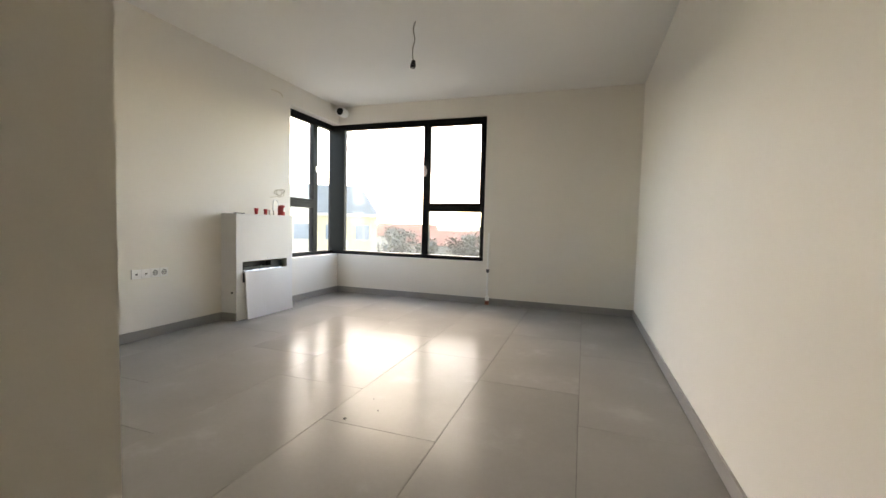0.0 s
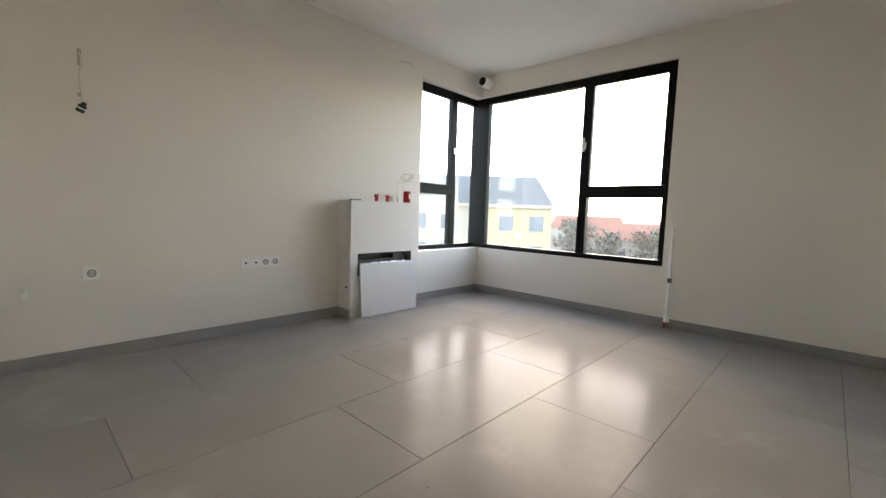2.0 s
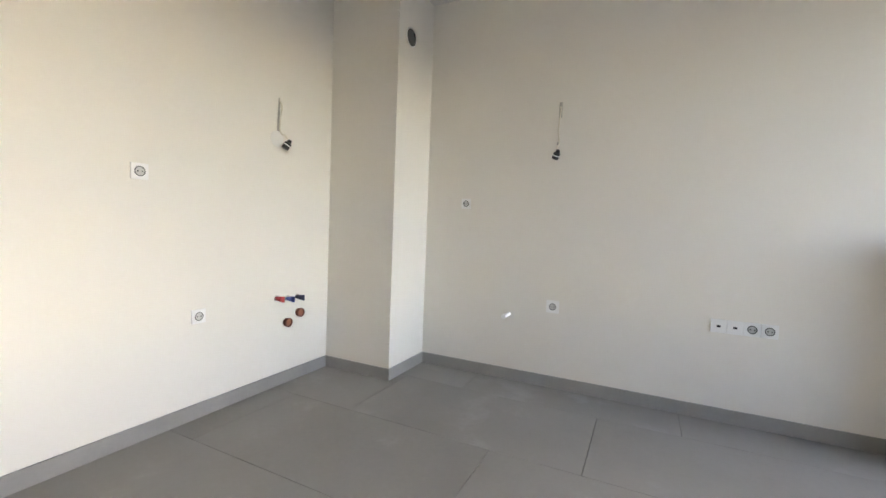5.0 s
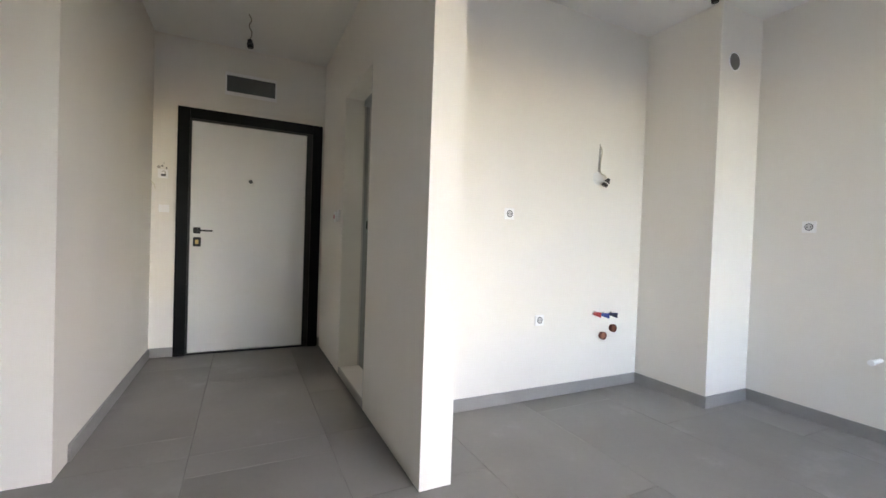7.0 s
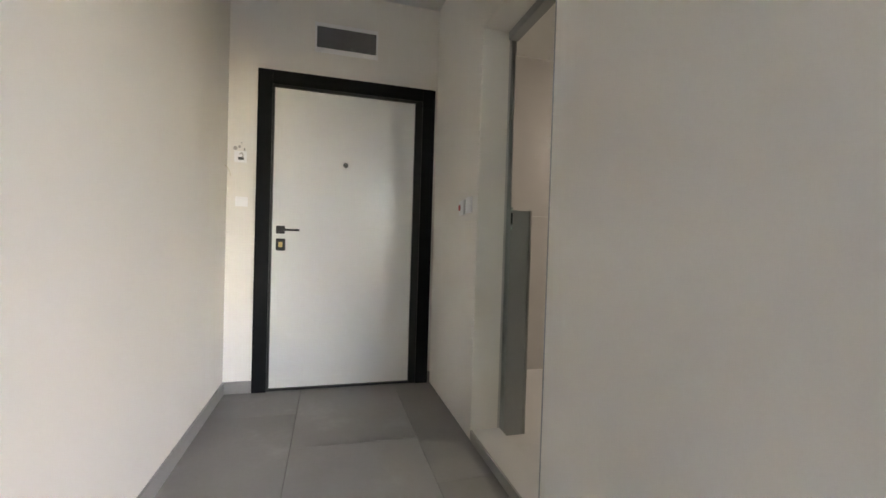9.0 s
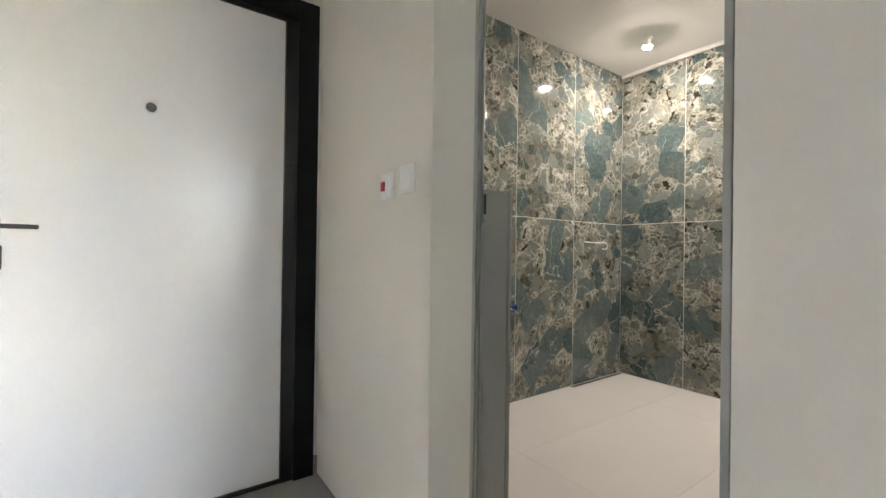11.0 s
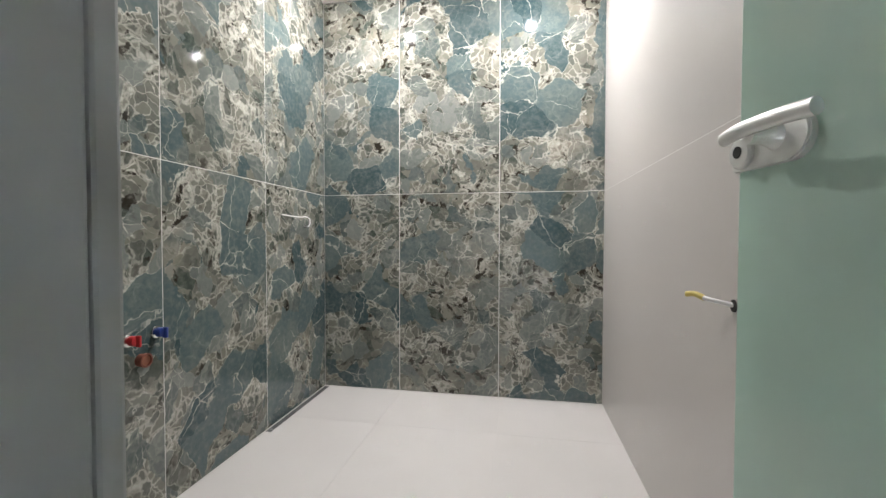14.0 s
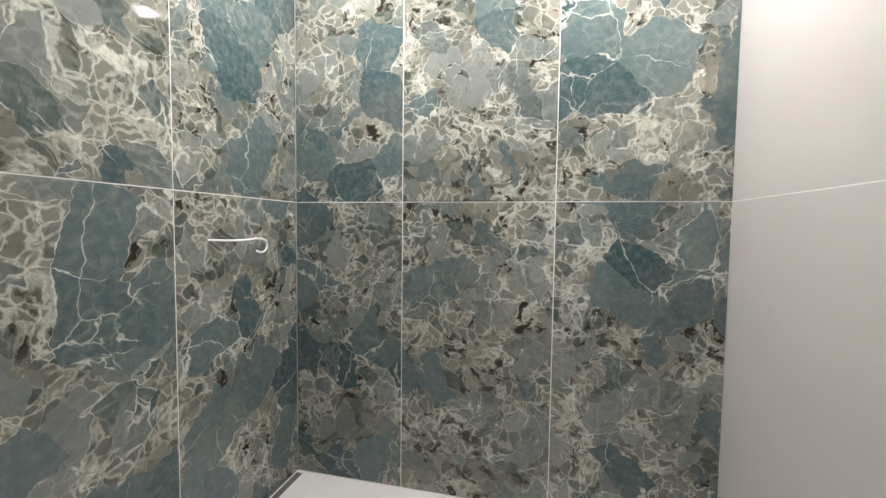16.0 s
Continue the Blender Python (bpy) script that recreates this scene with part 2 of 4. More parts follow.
# black plastic parts, and the painted shade of small slots and holes
BLACK = material("black_plastic_and_slot_shade", (.012, .012, .013), .35, var=.1)
# near-black for closed discs that imitate the shade inside holes
DARK = material("hole_shade", (.02, .019, .018), .8, var=.2)
BOARD = material("white_board", (.76, .755, .74), .5, var=.03, scale=2.5, bump=.05)
RED = material("red_plastic", (.52, .025, .03), .35, var=.1, scale=20)
BLUE = material("blue_plastic", (.02, .05, .28), .35, var=.1, scale=20)
NAVY = material("dark_blue_plastic", (.03, .04, .10), .4, var=.1, scale=20)
BROWN = material("brown_pipe", (.17, .05, .03), .5, var=.15, scale=20)
WIREW = material("cream_wire", (.68, .63, .52), .5, var=.05)
SOCKETCORE = material("shaded_socket_core", (.52, .51, .49), .45, var=.05)
BRASS = material("brass", (.55, .40, .18), .35, .8, var=.1, scale=30)
MORTAR = material("bare_mortar", (.42, .40, .36), .9, var=.2, scale=25, bump=.3)
CABLE = material("aged_cable", (.36, .33, .26), .55, var=.15, scale=30)
YELLOW = material("yellow_tape", (.72, .58, .16), .5, var=.1, scale=30)
COPPER = material("copper_base", (.30, .12, .07), .5, .2, var=.2, scale=20)
# grey of the smoked cover and small parts; also painted shade in holes
PANELGREY = material("smoked_cover_and_hole_shade", (.13, .135, .135), .25, var=.1, scale=5)
GLASS = glass_material("window_glass", (.93, .95, .95))
GREEN = satin_glass("green_satin_glass", (.70, .90, .80))
BULB = glow("lit_bulb", (1.0, .955, .89), 42.0)


# ---- mesh helpers ----
def mesh_object(name, bm, mat, smooth=False):
    me = bpy.data.meshes.new(name)
    bm.to_mesh(me)
    bm.free()
    for m in (mat if isinstance(mat, (list, tuple)) else [mat]):
        me.materials.append(m)
    if smooth:
        for p in me.polygons:
            p.use_smooth = True
    return new(name, me)


def add_box(bm, a, b):
    r = bmesh.ops.create_cube(bm, size=1)
    for v in r["verts"]:
        v.co = [a[i] + (v.co[i] + .5) * (b[i] - a[i]) for i in range(3)]
    return r["verts"]


def boxes(name, items, mat, bevel=0.0, parent=None):
    """Box-shaped pieces, each an object of its own; without a parent the first carries the rest."""
    made = []
    for a, b in items:
        bm = bmesh.new()
        add_box(bm, a, b)
        if bevel:
            bmesh.ops.bevel(bm, geom=bm.edges[:], offset=bevel, segments=2, affect='EDGES', profile=.6)
        ob = mesh_object(name if parent or not made else "section", bm, mat)
        ob.parent = parent or (made[0] if made else None)
        made.append(ob)
    return made[0]


def lathe(name, profile, mat, m=None, segs=28, parent=None):
    """A turned shape about its own z axis: profile of (radius, height)."""
    bm = bmesh.new()
    rings = []
    for r, z in profile:
        rings.append([bm.verts.new((r * math.cos(2 * math.pi * i / segs), r * math.sin(2 * math.pi * i / segs), z)) for i in range(segs)])
    for a, b in zip(rings, rings[1:]):
        for i in range(segs):
            bm.faces.new((a[i], a[(i + 1) % segs], b[(i + 1) % segs], b[i]))
    bm.faces.new(rings[0][::-1])
    bm.faces.new(rings[-1])
    if m is not None:
        bm.transform(m)
    ob = mesh_object(name, bm, mat, True)
    ob.data.set_sharp_from_angle(angle=radians(40))
    ob.parent = parent
    return ob


def wire(name, pts, radius, mat, parent=None):
    cu = bpy.data.curves.new(name, 'CURVE')
    cu.dimensions = '3D'
    cu.bevel_depth, cu.bevel_resolution, cu.use_fill_caps = radius, 3, True
    s = cu.splines.new('BEZIER')
    s.bezier_points.add(len(pts) - 1)
    for q, co in zip(s.bezier_points, pts):
        q.co = co
        q.handle_left_type = q.handle_right_type = 'AUTO'
    tmp = bpy.data.objects.new(name, cu)
    me = bpy.data.meshes.new_from_object(tmp)
    bpy.data.objects.remove(tmp)
    me.materials.clear()
    me.materials.append(mat)
    ob = new(name, me)
    ob.parent = parent
    return ob


def thing(name, place, label, category, group=""):
    ob = new(name)
    ob.empty_display_size = .05
    ob.location = place
    return tagged(ob, label, category, group)


def rel(o, p):
    return tuple(p[i] - o[i] for i in range(3))


# ---- the setting ----
XL, XR, YW, YK, YD = -2.73, 1.13, 6.27, 1.14, -.66
XH, XP = 1.04, -.27
H, HB = 2.57, 2.41
BX0, BX1, BY0, BY1 = -2.79, -.42, -.77, .895


def structure(ob, label, category):
    return tagged(ob, label, category, kind="structure")


sub = boxes("floor", [((-3.0, -1.0, -.22), (1.9, 6.5, -.012))], GROUT)
structure(sub, "matte grey large-format porcelain tile floor", "floor")
structure(boxes("ceiling", [((-3.0, YK - .12, H), (1.9, 6.5, H + .2)), ((XP - .15, YD - .2, H), (1.9, YK - .12, H + .2))], CEIL), "plain white painted plaster ceiling", "ceiling")
structure(boxes("ceiling", [((BX0 - .1, BY0 - .1, HB), (BX1 + .0, BY1 + .1, HB + .1))], CEIL), "white plasterboard bathroom ceiling", "ceiling")

WY0, WZ0, WZ1 = 5.265, .53, 2.335     # the corner window's left edge, foot and head
WX1 = -.62
structure(boxes("wall_west", [((XL - .27, YK - .12, 0), (XL, WY0, H)), ((XL - .27, WY0, 0), (XL, YW + .2, WZ0)), ((XL - .27, WY0, WZ1), (XL, YW + .2, H))], PAINT), "warm white painted wall with sockets", "wall")
structure(boxes("wall_north", [((WX1, YW, 0), (XR + .27, YW + .2, H)), ((XL, YW, 0), (WX1, YW + .2, WZ0)), ((XL, YW, WZ1), (WX1, YW + .2, H))], PAINT), "warm white painted wall with the corner window", "wall")
structure(boxes("wall_east", [((XR, 2.08, 0), (XR + .27, YW, H)), ((XR, 1.16, 2.06), (XR + .27, 2.08, H))], PAINT), "plain warm white painted wall", "wall")
structure(boxes("wall_hall", [((XH, YD - .2, 0), (1.40, 1.16, H))], PAINT), "white painted entrance hall wall", "wall")
# unseen walls, added to close the space behind the black leaf
structure(boxes("wall_closing", [((1.52, 1.0, 0), (1.62, 2.3, H)), ((1.40, 1.0, 0), (1.52, 1.10, H)), ((1.40, 2.14, 0), (1.52, 2.24, H))], PAINT), "unseen plain wall added to close off the dark opening", "wall")
structure(boxes("wall_kitchen", [((XL, YK - .12, 0), (-.412, YK, H))], PAINT), "white painted kitchen wall with water connections", "wall")
structure(boxes("column", [((XL, YK, 0), (-2.285, 1.665, H))], PAINT, 0), "white painted boxed column with a vent hole", "column")
OY0, OY1, OZ = .215, .905, 2.03      # the bathroom doorway
structure(boxes("partition", [((-.412, OY1, 0), (XP, 1.775, H)), ((-.412, YD, 0), (XP, OY0, H)), ((-.412, OY0, OZ), (XP, OY1, H))], PAINT), "white painted partition with the bathroom doorway", "wall")
structure(boxes("wall_entrance", [((XP - .15, YD - .2, 0), (-.25, YD, H)), ((.874, YD - .2, 0), (XH, YD, H)), ((-.25, YD - .2, 2.015), (.874, YD, H)), ((-.25, YD - .3, 0), (.874, YD - .1, 2.015))], PAINT), "white painted wall round the entrance door", "wall")
structure(boxes("wall_bath_core", [((BX0 - .15, BY0 - .15, 0), (BX0 - .012, BY1 + .2, H)), ((BX0 - .012, BY0 - .15, 0), (-.412, BY0 - .012, H)), ((BX0 - .012, BY1 + .012, 0), (-.412, YK - .12, H))], BGROUT), "pale grouted backing of the bathroom tiles", "wall")
structure(boxes("wall_bath_side", [((-.424, BY0, 0), (-.412, OY0, HB)), ((-.424, OY0, OZ), (-.412, BY1, HB))], BWALL), "greige bathroom wall beside the doorway", "wall")

# skirting
SK = .075
structure(boxes("baseboard", [((XL, 1.665, 0), (XL + .011, 4.28, SK)), ((XL, 5.09, 0), (XL + .011, YW, SK)), ((XL + .011, YW - .011, 0), (XR - .011, YW, SK)), ((XR - .011, 2.08, 0), (XR, YW, SK)),
    ((-2.274, YK, 0), (-.412, YK + .011, SK)), ((-2.285, YK, 0), (-2.274, 1.676, SK)), ((XL + .011, 1.665, 0), (-2.285, 1.676, SK)),
    ((XH - .011, YD, 0), (XH, 1.0, SK)), ((.874, YD, 0), (XH - .011, YD + .011, SK)), ((XP, YD, 0), (-.25, YD + .011, SK))], SKIRT, .0015), "grey porcelain skirting along the walls", "baseboard")
structure(boxes("trim", [((BX0, BY0, HB - .028), (BX0 + .02, BY1, HB)), ((-.424, OY0, 0), (-.277, OY1, .05))], BFLOOR, .002), "white ceiling strip and pale doorway sill", "trim")

structure(boxes("sill_edge", [((-.277, OY0, 0), (-.268, OY1, .051))], SKIRT, .0015), "grey tile edge of the raised doorway sill", "sill")


# ---- corner window ----
def window_unit():
    w = thing("window_1", (XL, YW, WZ0), "black aluminium corner window with clear panes", "window")
    w["kind"] = "structure"
    o = w.location
    y0, y1 = YW + .035, YW + .105
    x0, x1 = XL - .185, XL - .115
    px = -2.655
    fr = []
    # north side
    fr += [((px, y0, WZ1 - .075), (WX1, y1, WZ1)), ((px, y0, WZ0), (WX1, y1, WZ0 + .05)), ((WX1 - .055, y0, WZ0 + .05), (WX1, y1, WZ1 - .075)),
           ((-1.465, y0, WZ0 + .05), (-1.375, y1, WZ1 - .075)), ((-1.375, y0, 1.145), (WX1 - .055, y1, 1.235))]
    # corner post
    fr += [((XL - .185, y0, WZ0), (px, y1, WZ1))]
    # west side
    ye = y0
    fr += [((x0, WY0, WZ1 - .075), (x1, ye, WZ1)), ((x0, WY0, WZ0), (x1, ye, WZ0 + .05)), ((x0, 5.865, WZ0 + .05), (x1, 5.955, WZ1 - .075)), ((x0, WY0, 1.155), (x1, 5.865, 1.245)), ((x0, WY0, WZ0 + .05), (x1, WY0 + .06, 1.155)), ((x0, WY0, 1.245), (x1, WY0 + .06, WZ1 - .075))]
    boxes("frame", [(rel(o, a), rel(o, b)) for a, b in fr], BLACKFRAME, .004, w)
    # sashes sit slightly proud
    def sash(a, b, ax, d):
        t = .035
        u = 1 - ax
        def pt(u_, z_, s):
            q = [0, 0, z_]
            q[u], q[ax] = u_, d[s]
            return tuple(q)
        (u0, z0), (u1, z1) = a, b
        its = [(pt(u0, z0, 0), pt(u1, z0 + t, 1)), (pt(u0, z1 - t, 0), pt(u1, z1, 1)), (pt(u0, z0 + t, 0), pt(u0 + t, z1 - t, 1)), (pt(u1 - t, z0 + t, 0), pt(u1, z1 - t, 1))]
        boxes("sash", [(rel(o, p), rel(o, q)) for p, q in its], BLACKFRAME, .003, w)
    sash((-1.395, 1.225), (WX1 - .04, WZ1 - .06), 1, (y0 - .012, y0 + .03))
    sash((WY0 + .04, 1.235), (5.885, WZ1 - .06), 0, (x1 - .03, x1 + .012))
    for nm, a, b in (("pane", (px, y0 + .03, WZ0 + .05), (-1.465, y0 + .036, WZ1 - .075)), ("pane", (-1.375, y0 + .03, 1.235), (WX1 - .055, y0 + .036, WZ1 - .075)), ("pane", (-1.375, y0 + .03, WZ0 + .05), (WX1 - .055, y0 + .036, 1.145)),
                     ("pane", (x0 + .03, 5.955, WZ0 + .05), (x0 + .036, ye, WZ1 - .075)), ("pane", (x0 + .03, WY0 + .06, 1.245), (x0 + .036, 5.865, WZ1 - .075)), ("pane", (x0 + .03, WY0 + .06, WZ0 + .05), (x0 + .036, 5.865, 1.155))):
        g = boxes(nm, [(rel(o, a), rel(o, b))], GLASS, 0, w)
        g.visible_shadow = False
    # lever handles
    for (hx, hy), ax in (((-1.42, y0 - .012), 1), ((x1 + .012, 5.90), 0)):
        bm = bmesh.new()
        if ax:
            add_box(bm, (hx - .014, hy - .012, 1.63), (hx + .014, hy, 1.70))
            add_box(bm, (hx - .010, hy - .045, 1.66), (hx + .010, hy - .012, 1.68))
            add_box(bm, (hx - .010, hy - .055, 1.60), (hx + .016, hy - .037, 1.735))
        else:
            add_box(bm, (hx, hy - .014, 1.63), (hx + .012, hy + .014, 1.70))
            add_box(bm, (hx + .012, hy - .010, 1.66), (hx + .045, hy + .010, 1.68))
            add_box(bm, (hx + .037, hy - .010, 1.62), (hx + .055, hy + .010, 1.70))
        bmesh.ops.bevel(bm, geom=bm.edges[:], offset=.004, segments=2, affect='EDGES')
        bm.transform(Matrix.Translation(-Vector(o)))
        mesh_object("handle", bm, STEEL).parent = w
window_unit()


# ---- doors ----
def entrance_door():
    d = thing("door_1", (.32, YD, 0), "closed white entrance door in a black frame", "door")
    d["kind"] = "structure"
    o = d.location
    R = lambda its: [(rel(o, a), rel(o, b)) for a, b in its]
    boxes("frame", R([((-.25, YD - .1, 0), (-.165, YD + .022, 2.015)), ((.789, YD - .1, 0), (.874, YD + .022, 2.015)), ((-.165, YD - .1, 1.93), (.789, YD + .022, 2.015))]), BLACKFRAME, .003, d)
    boxes("rebate", R([((-.165, YD - .09, 0), (-.118, YD + .008, 1.93)), ((.779, YD - .09, 0), (.789, YD + .008, 1.93)), ((-.118, YD - .09, 1.918), (.779, YD + .008, 1.93)), ((-.118, YD - .09, 0), (.779, YD + .006, .014))]), BLACK, .001, d)
    boxes("leaf", R([((-.115, YD - .07, .017), (.776, YD, 1.915))]), DOORWHITE, .003, d)
    bm = bmesh.new()
    add_box(bm, (.70, YD, 1.0), (.752, YD + .012, 1.05))
    add_box(bm, (.715, YD + .012, 1.016), (.735, YD + .05, 1.034))
    add_box(bm, (.61, YD + .036, 1.018), (.735, YD + .05, 1.032))
    bmesh.ops.bevel(bm, geom=bm.edges[:], offset=.002, segments=2, affect='EDGES')
    bm.transform(Matrix.Translation(-Vector(o)))
    mesh_object("handle", bm, BLACK).parent = d
    boxes("escutcheon", R([((.695, YD, .893), (.752, YD + .014, .97))]), BLACK, .008, d)
    boxes("keyhole", R([((.712, YD + .014, .915), (.735, YD + .017, .948))]), BRASS, .003, d)
    lathe("peephole", [(.016, 0), (.016, .004), (.012, .007), (.005, .007)], PANELGREY, Matrix.Translation(rel(o, (.336, YD, 1.46))) @ pose(0, 0, 0, -90, 0, 0), 24, d)
entrance_door()


def dark_opening_fill():
    d = thing("opening_fill", (1.42, 1.62, 0), "black leaf added to fill the dark opening in the wall", "door")
    d["kind"] = "structure"
    o = d.location
    R = lambda its: [(rel(o, a), rel(o, b)) for a, b in its]
    # black leaf and frame added to make the opening read dark
    boxes("leaf", R([((1.425, 1.17, .01), (1.465, 2.07, 2.0))]), BLACK, .003, d)
    boxes("frame", R([((1.403, 1.163, 0), (1.42, 1.22, 2.05)), ((1.403, 2.02, 0), (1.42, 2.077, 2.05)), ((1.403, 1.22, 2.0), (1.42, 2.02, 2.05))]), BLACK, .002, d)
dark_opening_fill()


def glass_door():
    hinge = Vector((-.417, .884, 0))
    tip = Vector((-1.127, .781, 0))
    v = (tip - hinge)
    d = thing("door_3", hinge, "open green-tinted glass bathroom door", "door")
    d["kind"] = "structure"
    d.rotation_euler = (0, 0, math.atan2(v.y, v.x))
    n = v.length
    # local x runs from the hinge to the free edge, local +y faces the shower
    p = boxes("leaf", [((0, -.004, .035), (n, .004, 1.965))], GREEN, .0015, d)
    # D-shaped lock case with a keyhole boss, and a lever held off by a neck, on both faces
    for sd in (1, -1):
        bm = bmesh.new()
        rim = [(n + .002, 1.040), (n + .002, 1.107)]
        rim += [(n - .112 - .034 * math.sin(k * math.pi / 14), 1.0735 + .0335 * math.cos(k * math.pi / 14)) for k in range(15)]
        low = [bm.verts.new((x, .004 * sd, z)) for x, z in rim]
        high = [bm.verts.new((x, .015 * sd, z)) for x, z in rim]
        for k in range(len(rim)):
            q = (k + 1) % len(rim)
            bm.faces.new((low[k], low[q], high[q], high[k]))
        face = bm.faces.new(high)
        bm.faces.new(low[::-1])
        bmesh.ops.bevel(bm, geom=list(face.edges), offset=.003, segments=2, affect='EDGES')
        bmesh.ops.recalc_face_normals(bm, faces=bm.faces[:])
        mesh_object("lock_case", bm, SATIN).parent = d
        turned = pose(0, 0, 0, -90 * sd, 0, 0)
        lathe("rose", [(.023, .014), (.024, .016), (.024, .021), (.021, .024), (.010, .024)], SATIN, Matrix.Translation((n - .026, 0, 1.066)) @ turned, 32, d)
        lathe("cylinder", [(.0095, .0235), (.0095, .025), (.006, .025)], BLACK, Matrix.Translation((n - .024, 0, 1.068)) @ turned, 20, d)
        lathe("neck", [(.020, .014), (.015, .022), (.0115, .034), (.0115, .052)], SATIN, Matrix.Translation((n - .088, 0, 1.078)) @ turned, 20, d)
        lever = wire("lever", [(0, 0, 0), (-.03, .006, .001), (-.08, .010, .001), (-.13, .009, 0), (-.168, .004, -.001)], .0098, SATIN, d)
        for v in lever.data.vertices:
            v.co = (n - .034 + v.co.x, (.050 + v.co.y * 1.0) * sd, 1.086 + v.co.z * 1.15)
        for q in lever.data.polygons:
            q.use_smooth = True
    for z in (.28, 1.68):
        boxes("hinge", [((-.004, -.012, z), (.05, .012, z + .09))], ALU, .004, d)
glass_door()


def door_frame():
    f = thing("door_frame", (-.42, .56, 0), "grey aluminium frame of the bathroom doorway", "door frame")
    f["kind"] = "structure"
    o = f.location
    R = lambda its: [(rel(o, a), rel(o, b)) for a, b in its]
    boxes("jamb", R([((-.449, OY0 - .03, .03), (-.424, OY0 + .003, OZ)), ((-.441, OY0 + .003, .03), (-.437, OY0 + .005, OZ - .04))]), ALU, .002, f)
    boxes("jamb", R([((-.408, OY1 - .013, .05), (-.272, OY1 - .002, OZ)), ((-.36, OY1 - .019, .05), (-.345, OY1 - .013, OZ - .04))]), ALU, .0015, f)
    boxes("head", R([((-.455, OY0 + .003, OZ - .04), (-.405, OY1 - .013, OZ))]), ALU, .002, f)
    boxes("strike_plate", R([((-.458, OY0 + .0032, 1.045), (-.442, OY0 + .0065, 1.165))]), ALU, .0008, f)
    for z in (1.058, 1.152):
        lathe("screw", [(.004, 0), (.004, .001), (.002, .0015)], STEEL, Matrix.Translation(rel(o, (-.450, OY0 + .0064, z))) @ pose(0, 0, 0, -90, 0, 0), 12, f)
    # raised black block, coloured as the shade in the slot
    boxes("strike_slot", R([((-.4555, OY0 + .0065, 1.077), (-.446, OY0 + .0072, 1.135))]), BLACK, 0, f)
door_frame()
structure(boxes("half_wall", [((-.549, BY0, 0), (-.4495, OY0 + .001, 1.15)), ((-.566, BY0, 0), (-.549, OY0 + .002, 1.153))], GREYTILE, .003), "low grey half-height wall beside the doorway", "half wall")


# ---- living room things ----
def heater_cover():
    b = thing("heater_cover", (XL, 4.69, 0), "white boxed casing with an open slot standing against the wall", "casing")
    o = b.location
    R = lambda its: [(rel(o, a), rel(o, c)) for a, c in its]
    x0, x1, y0, y1, zt = XL, -2.545, 4.29, 5.08, 1.02
    boxes("front", R([((x1 - .018, y0, 0), (x1, 4.365, zt)), ((x1 - .018, 4.995, 0), (x1, y1, zt)), ((x1 - .018, 4.365, .565), (x1, 4.995, zt)), ((x1 - .018, 4.365, 0), (x1, 4.995, .36))]), BOARD, 0, b)
    boxes("side", R([((x0, y0, 0), (x1 - .018, y0 + .018, zt)), ((x0, y1 - .018, 0), (x1 - .018, y1, zt))]), BOARD, 0, b)
    boxes("top", R([((x0, y0, zt), (x1 + .004, y1 + .004, zt + .012))]), BOARD, .002, b)
    # dark grey sheet along the back, and two blocks behind the slot
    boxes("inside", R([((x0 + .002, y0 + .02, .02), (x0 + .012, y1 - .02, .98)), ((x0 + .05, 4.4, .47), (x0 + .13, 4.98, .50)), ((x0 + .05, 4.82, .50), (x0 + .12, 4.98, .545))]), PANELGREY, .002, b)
    lathe("pipe", [(.013, 0), (.013, .56)], STEEL, Matrix.Translation(rel(o, (x1 - .045, 4.42, .462))) @ pose(0, 0, 0, -90, 0, 0), 16, b)
    boxes("skirting", R([((x1, 5.04, 0), (x1 + .011, y1 + .008, .075)), ((x0, y0 - .011, 0), (x1, y0, .075))]), SKIRT, .001, b)
    # flat disc on the board, its dark colour imitating a hole's shade
    lathe("hole", [(.012, 0), (.012, .002)], DARK, Matrix.Translation(rel(o, (-2.60, y0 - .0005, .27))) @ pose(0, 0, 0, 90, 0, 0), 16, b)
    lathe("screw", [(.008, 0), (.008, .004), (.004, .006)], STEEL, Matrix.Translation(rel(o, (x1, 4.70, .585))) @ pose(0, 0, 0, 0, 90, 0), 12, b)
    # the loose board leaning against the casing
    p = boxes("loose_board", [((-.007, -.325, 0), (.007, .325, .470))], BOARD, .002)
    p.matrix_world = pose(-2.492, 4.70, .003, 0, -4.6, 0)
    tagged(p, "white rectangular board leaning on the casing", "board")
heater_cover()

ZT = 1.032
def cup(y, r, h, mat, label, x=-2.60):
    c = thing("cup", (x, y, ZT), label, "cup", "cups on the casing")
    lathe("body", [(r * .75, 0), (r * .72, .004), (r * .82, h * .5), (r, h), (r * .9, h), (r * .7, h * .2)], mat, None, 24, c)
    return c
cup(4.60, .021, .062, RED, "small red plastic cup on the white casing")
cup(4.73, .021, .058, RED, "small red plastic cup on the white casing")
cup(4.79, .016, .052, STEEL, "small steel fitting standing on the casing")
can = thing("can", (-2.62, 4.99, ZT), "red tin standing on the white casing", "can")
lathe("body", [(.034, 0), (.037, .004), (.037, .105), (.033, .112), (.028, .110)], RED, None, 28, can)
boxes("mark", [((.034, -.008, .04), (.0385, .010, .085))], PLASTIC, .001, can)
hose = wire("hose", [(-2.62, 4.87, ZT + .006), (-2.625, 4.868, ZT + .09), (-2.63, 4.90, ZT + .165), (-2.63, 4.945, ZT + .15), (-2.63, 4.955, ZT + .10)], .006, STEEL)
tagged(hose, "bent steel hose standing on the casing", "hose")
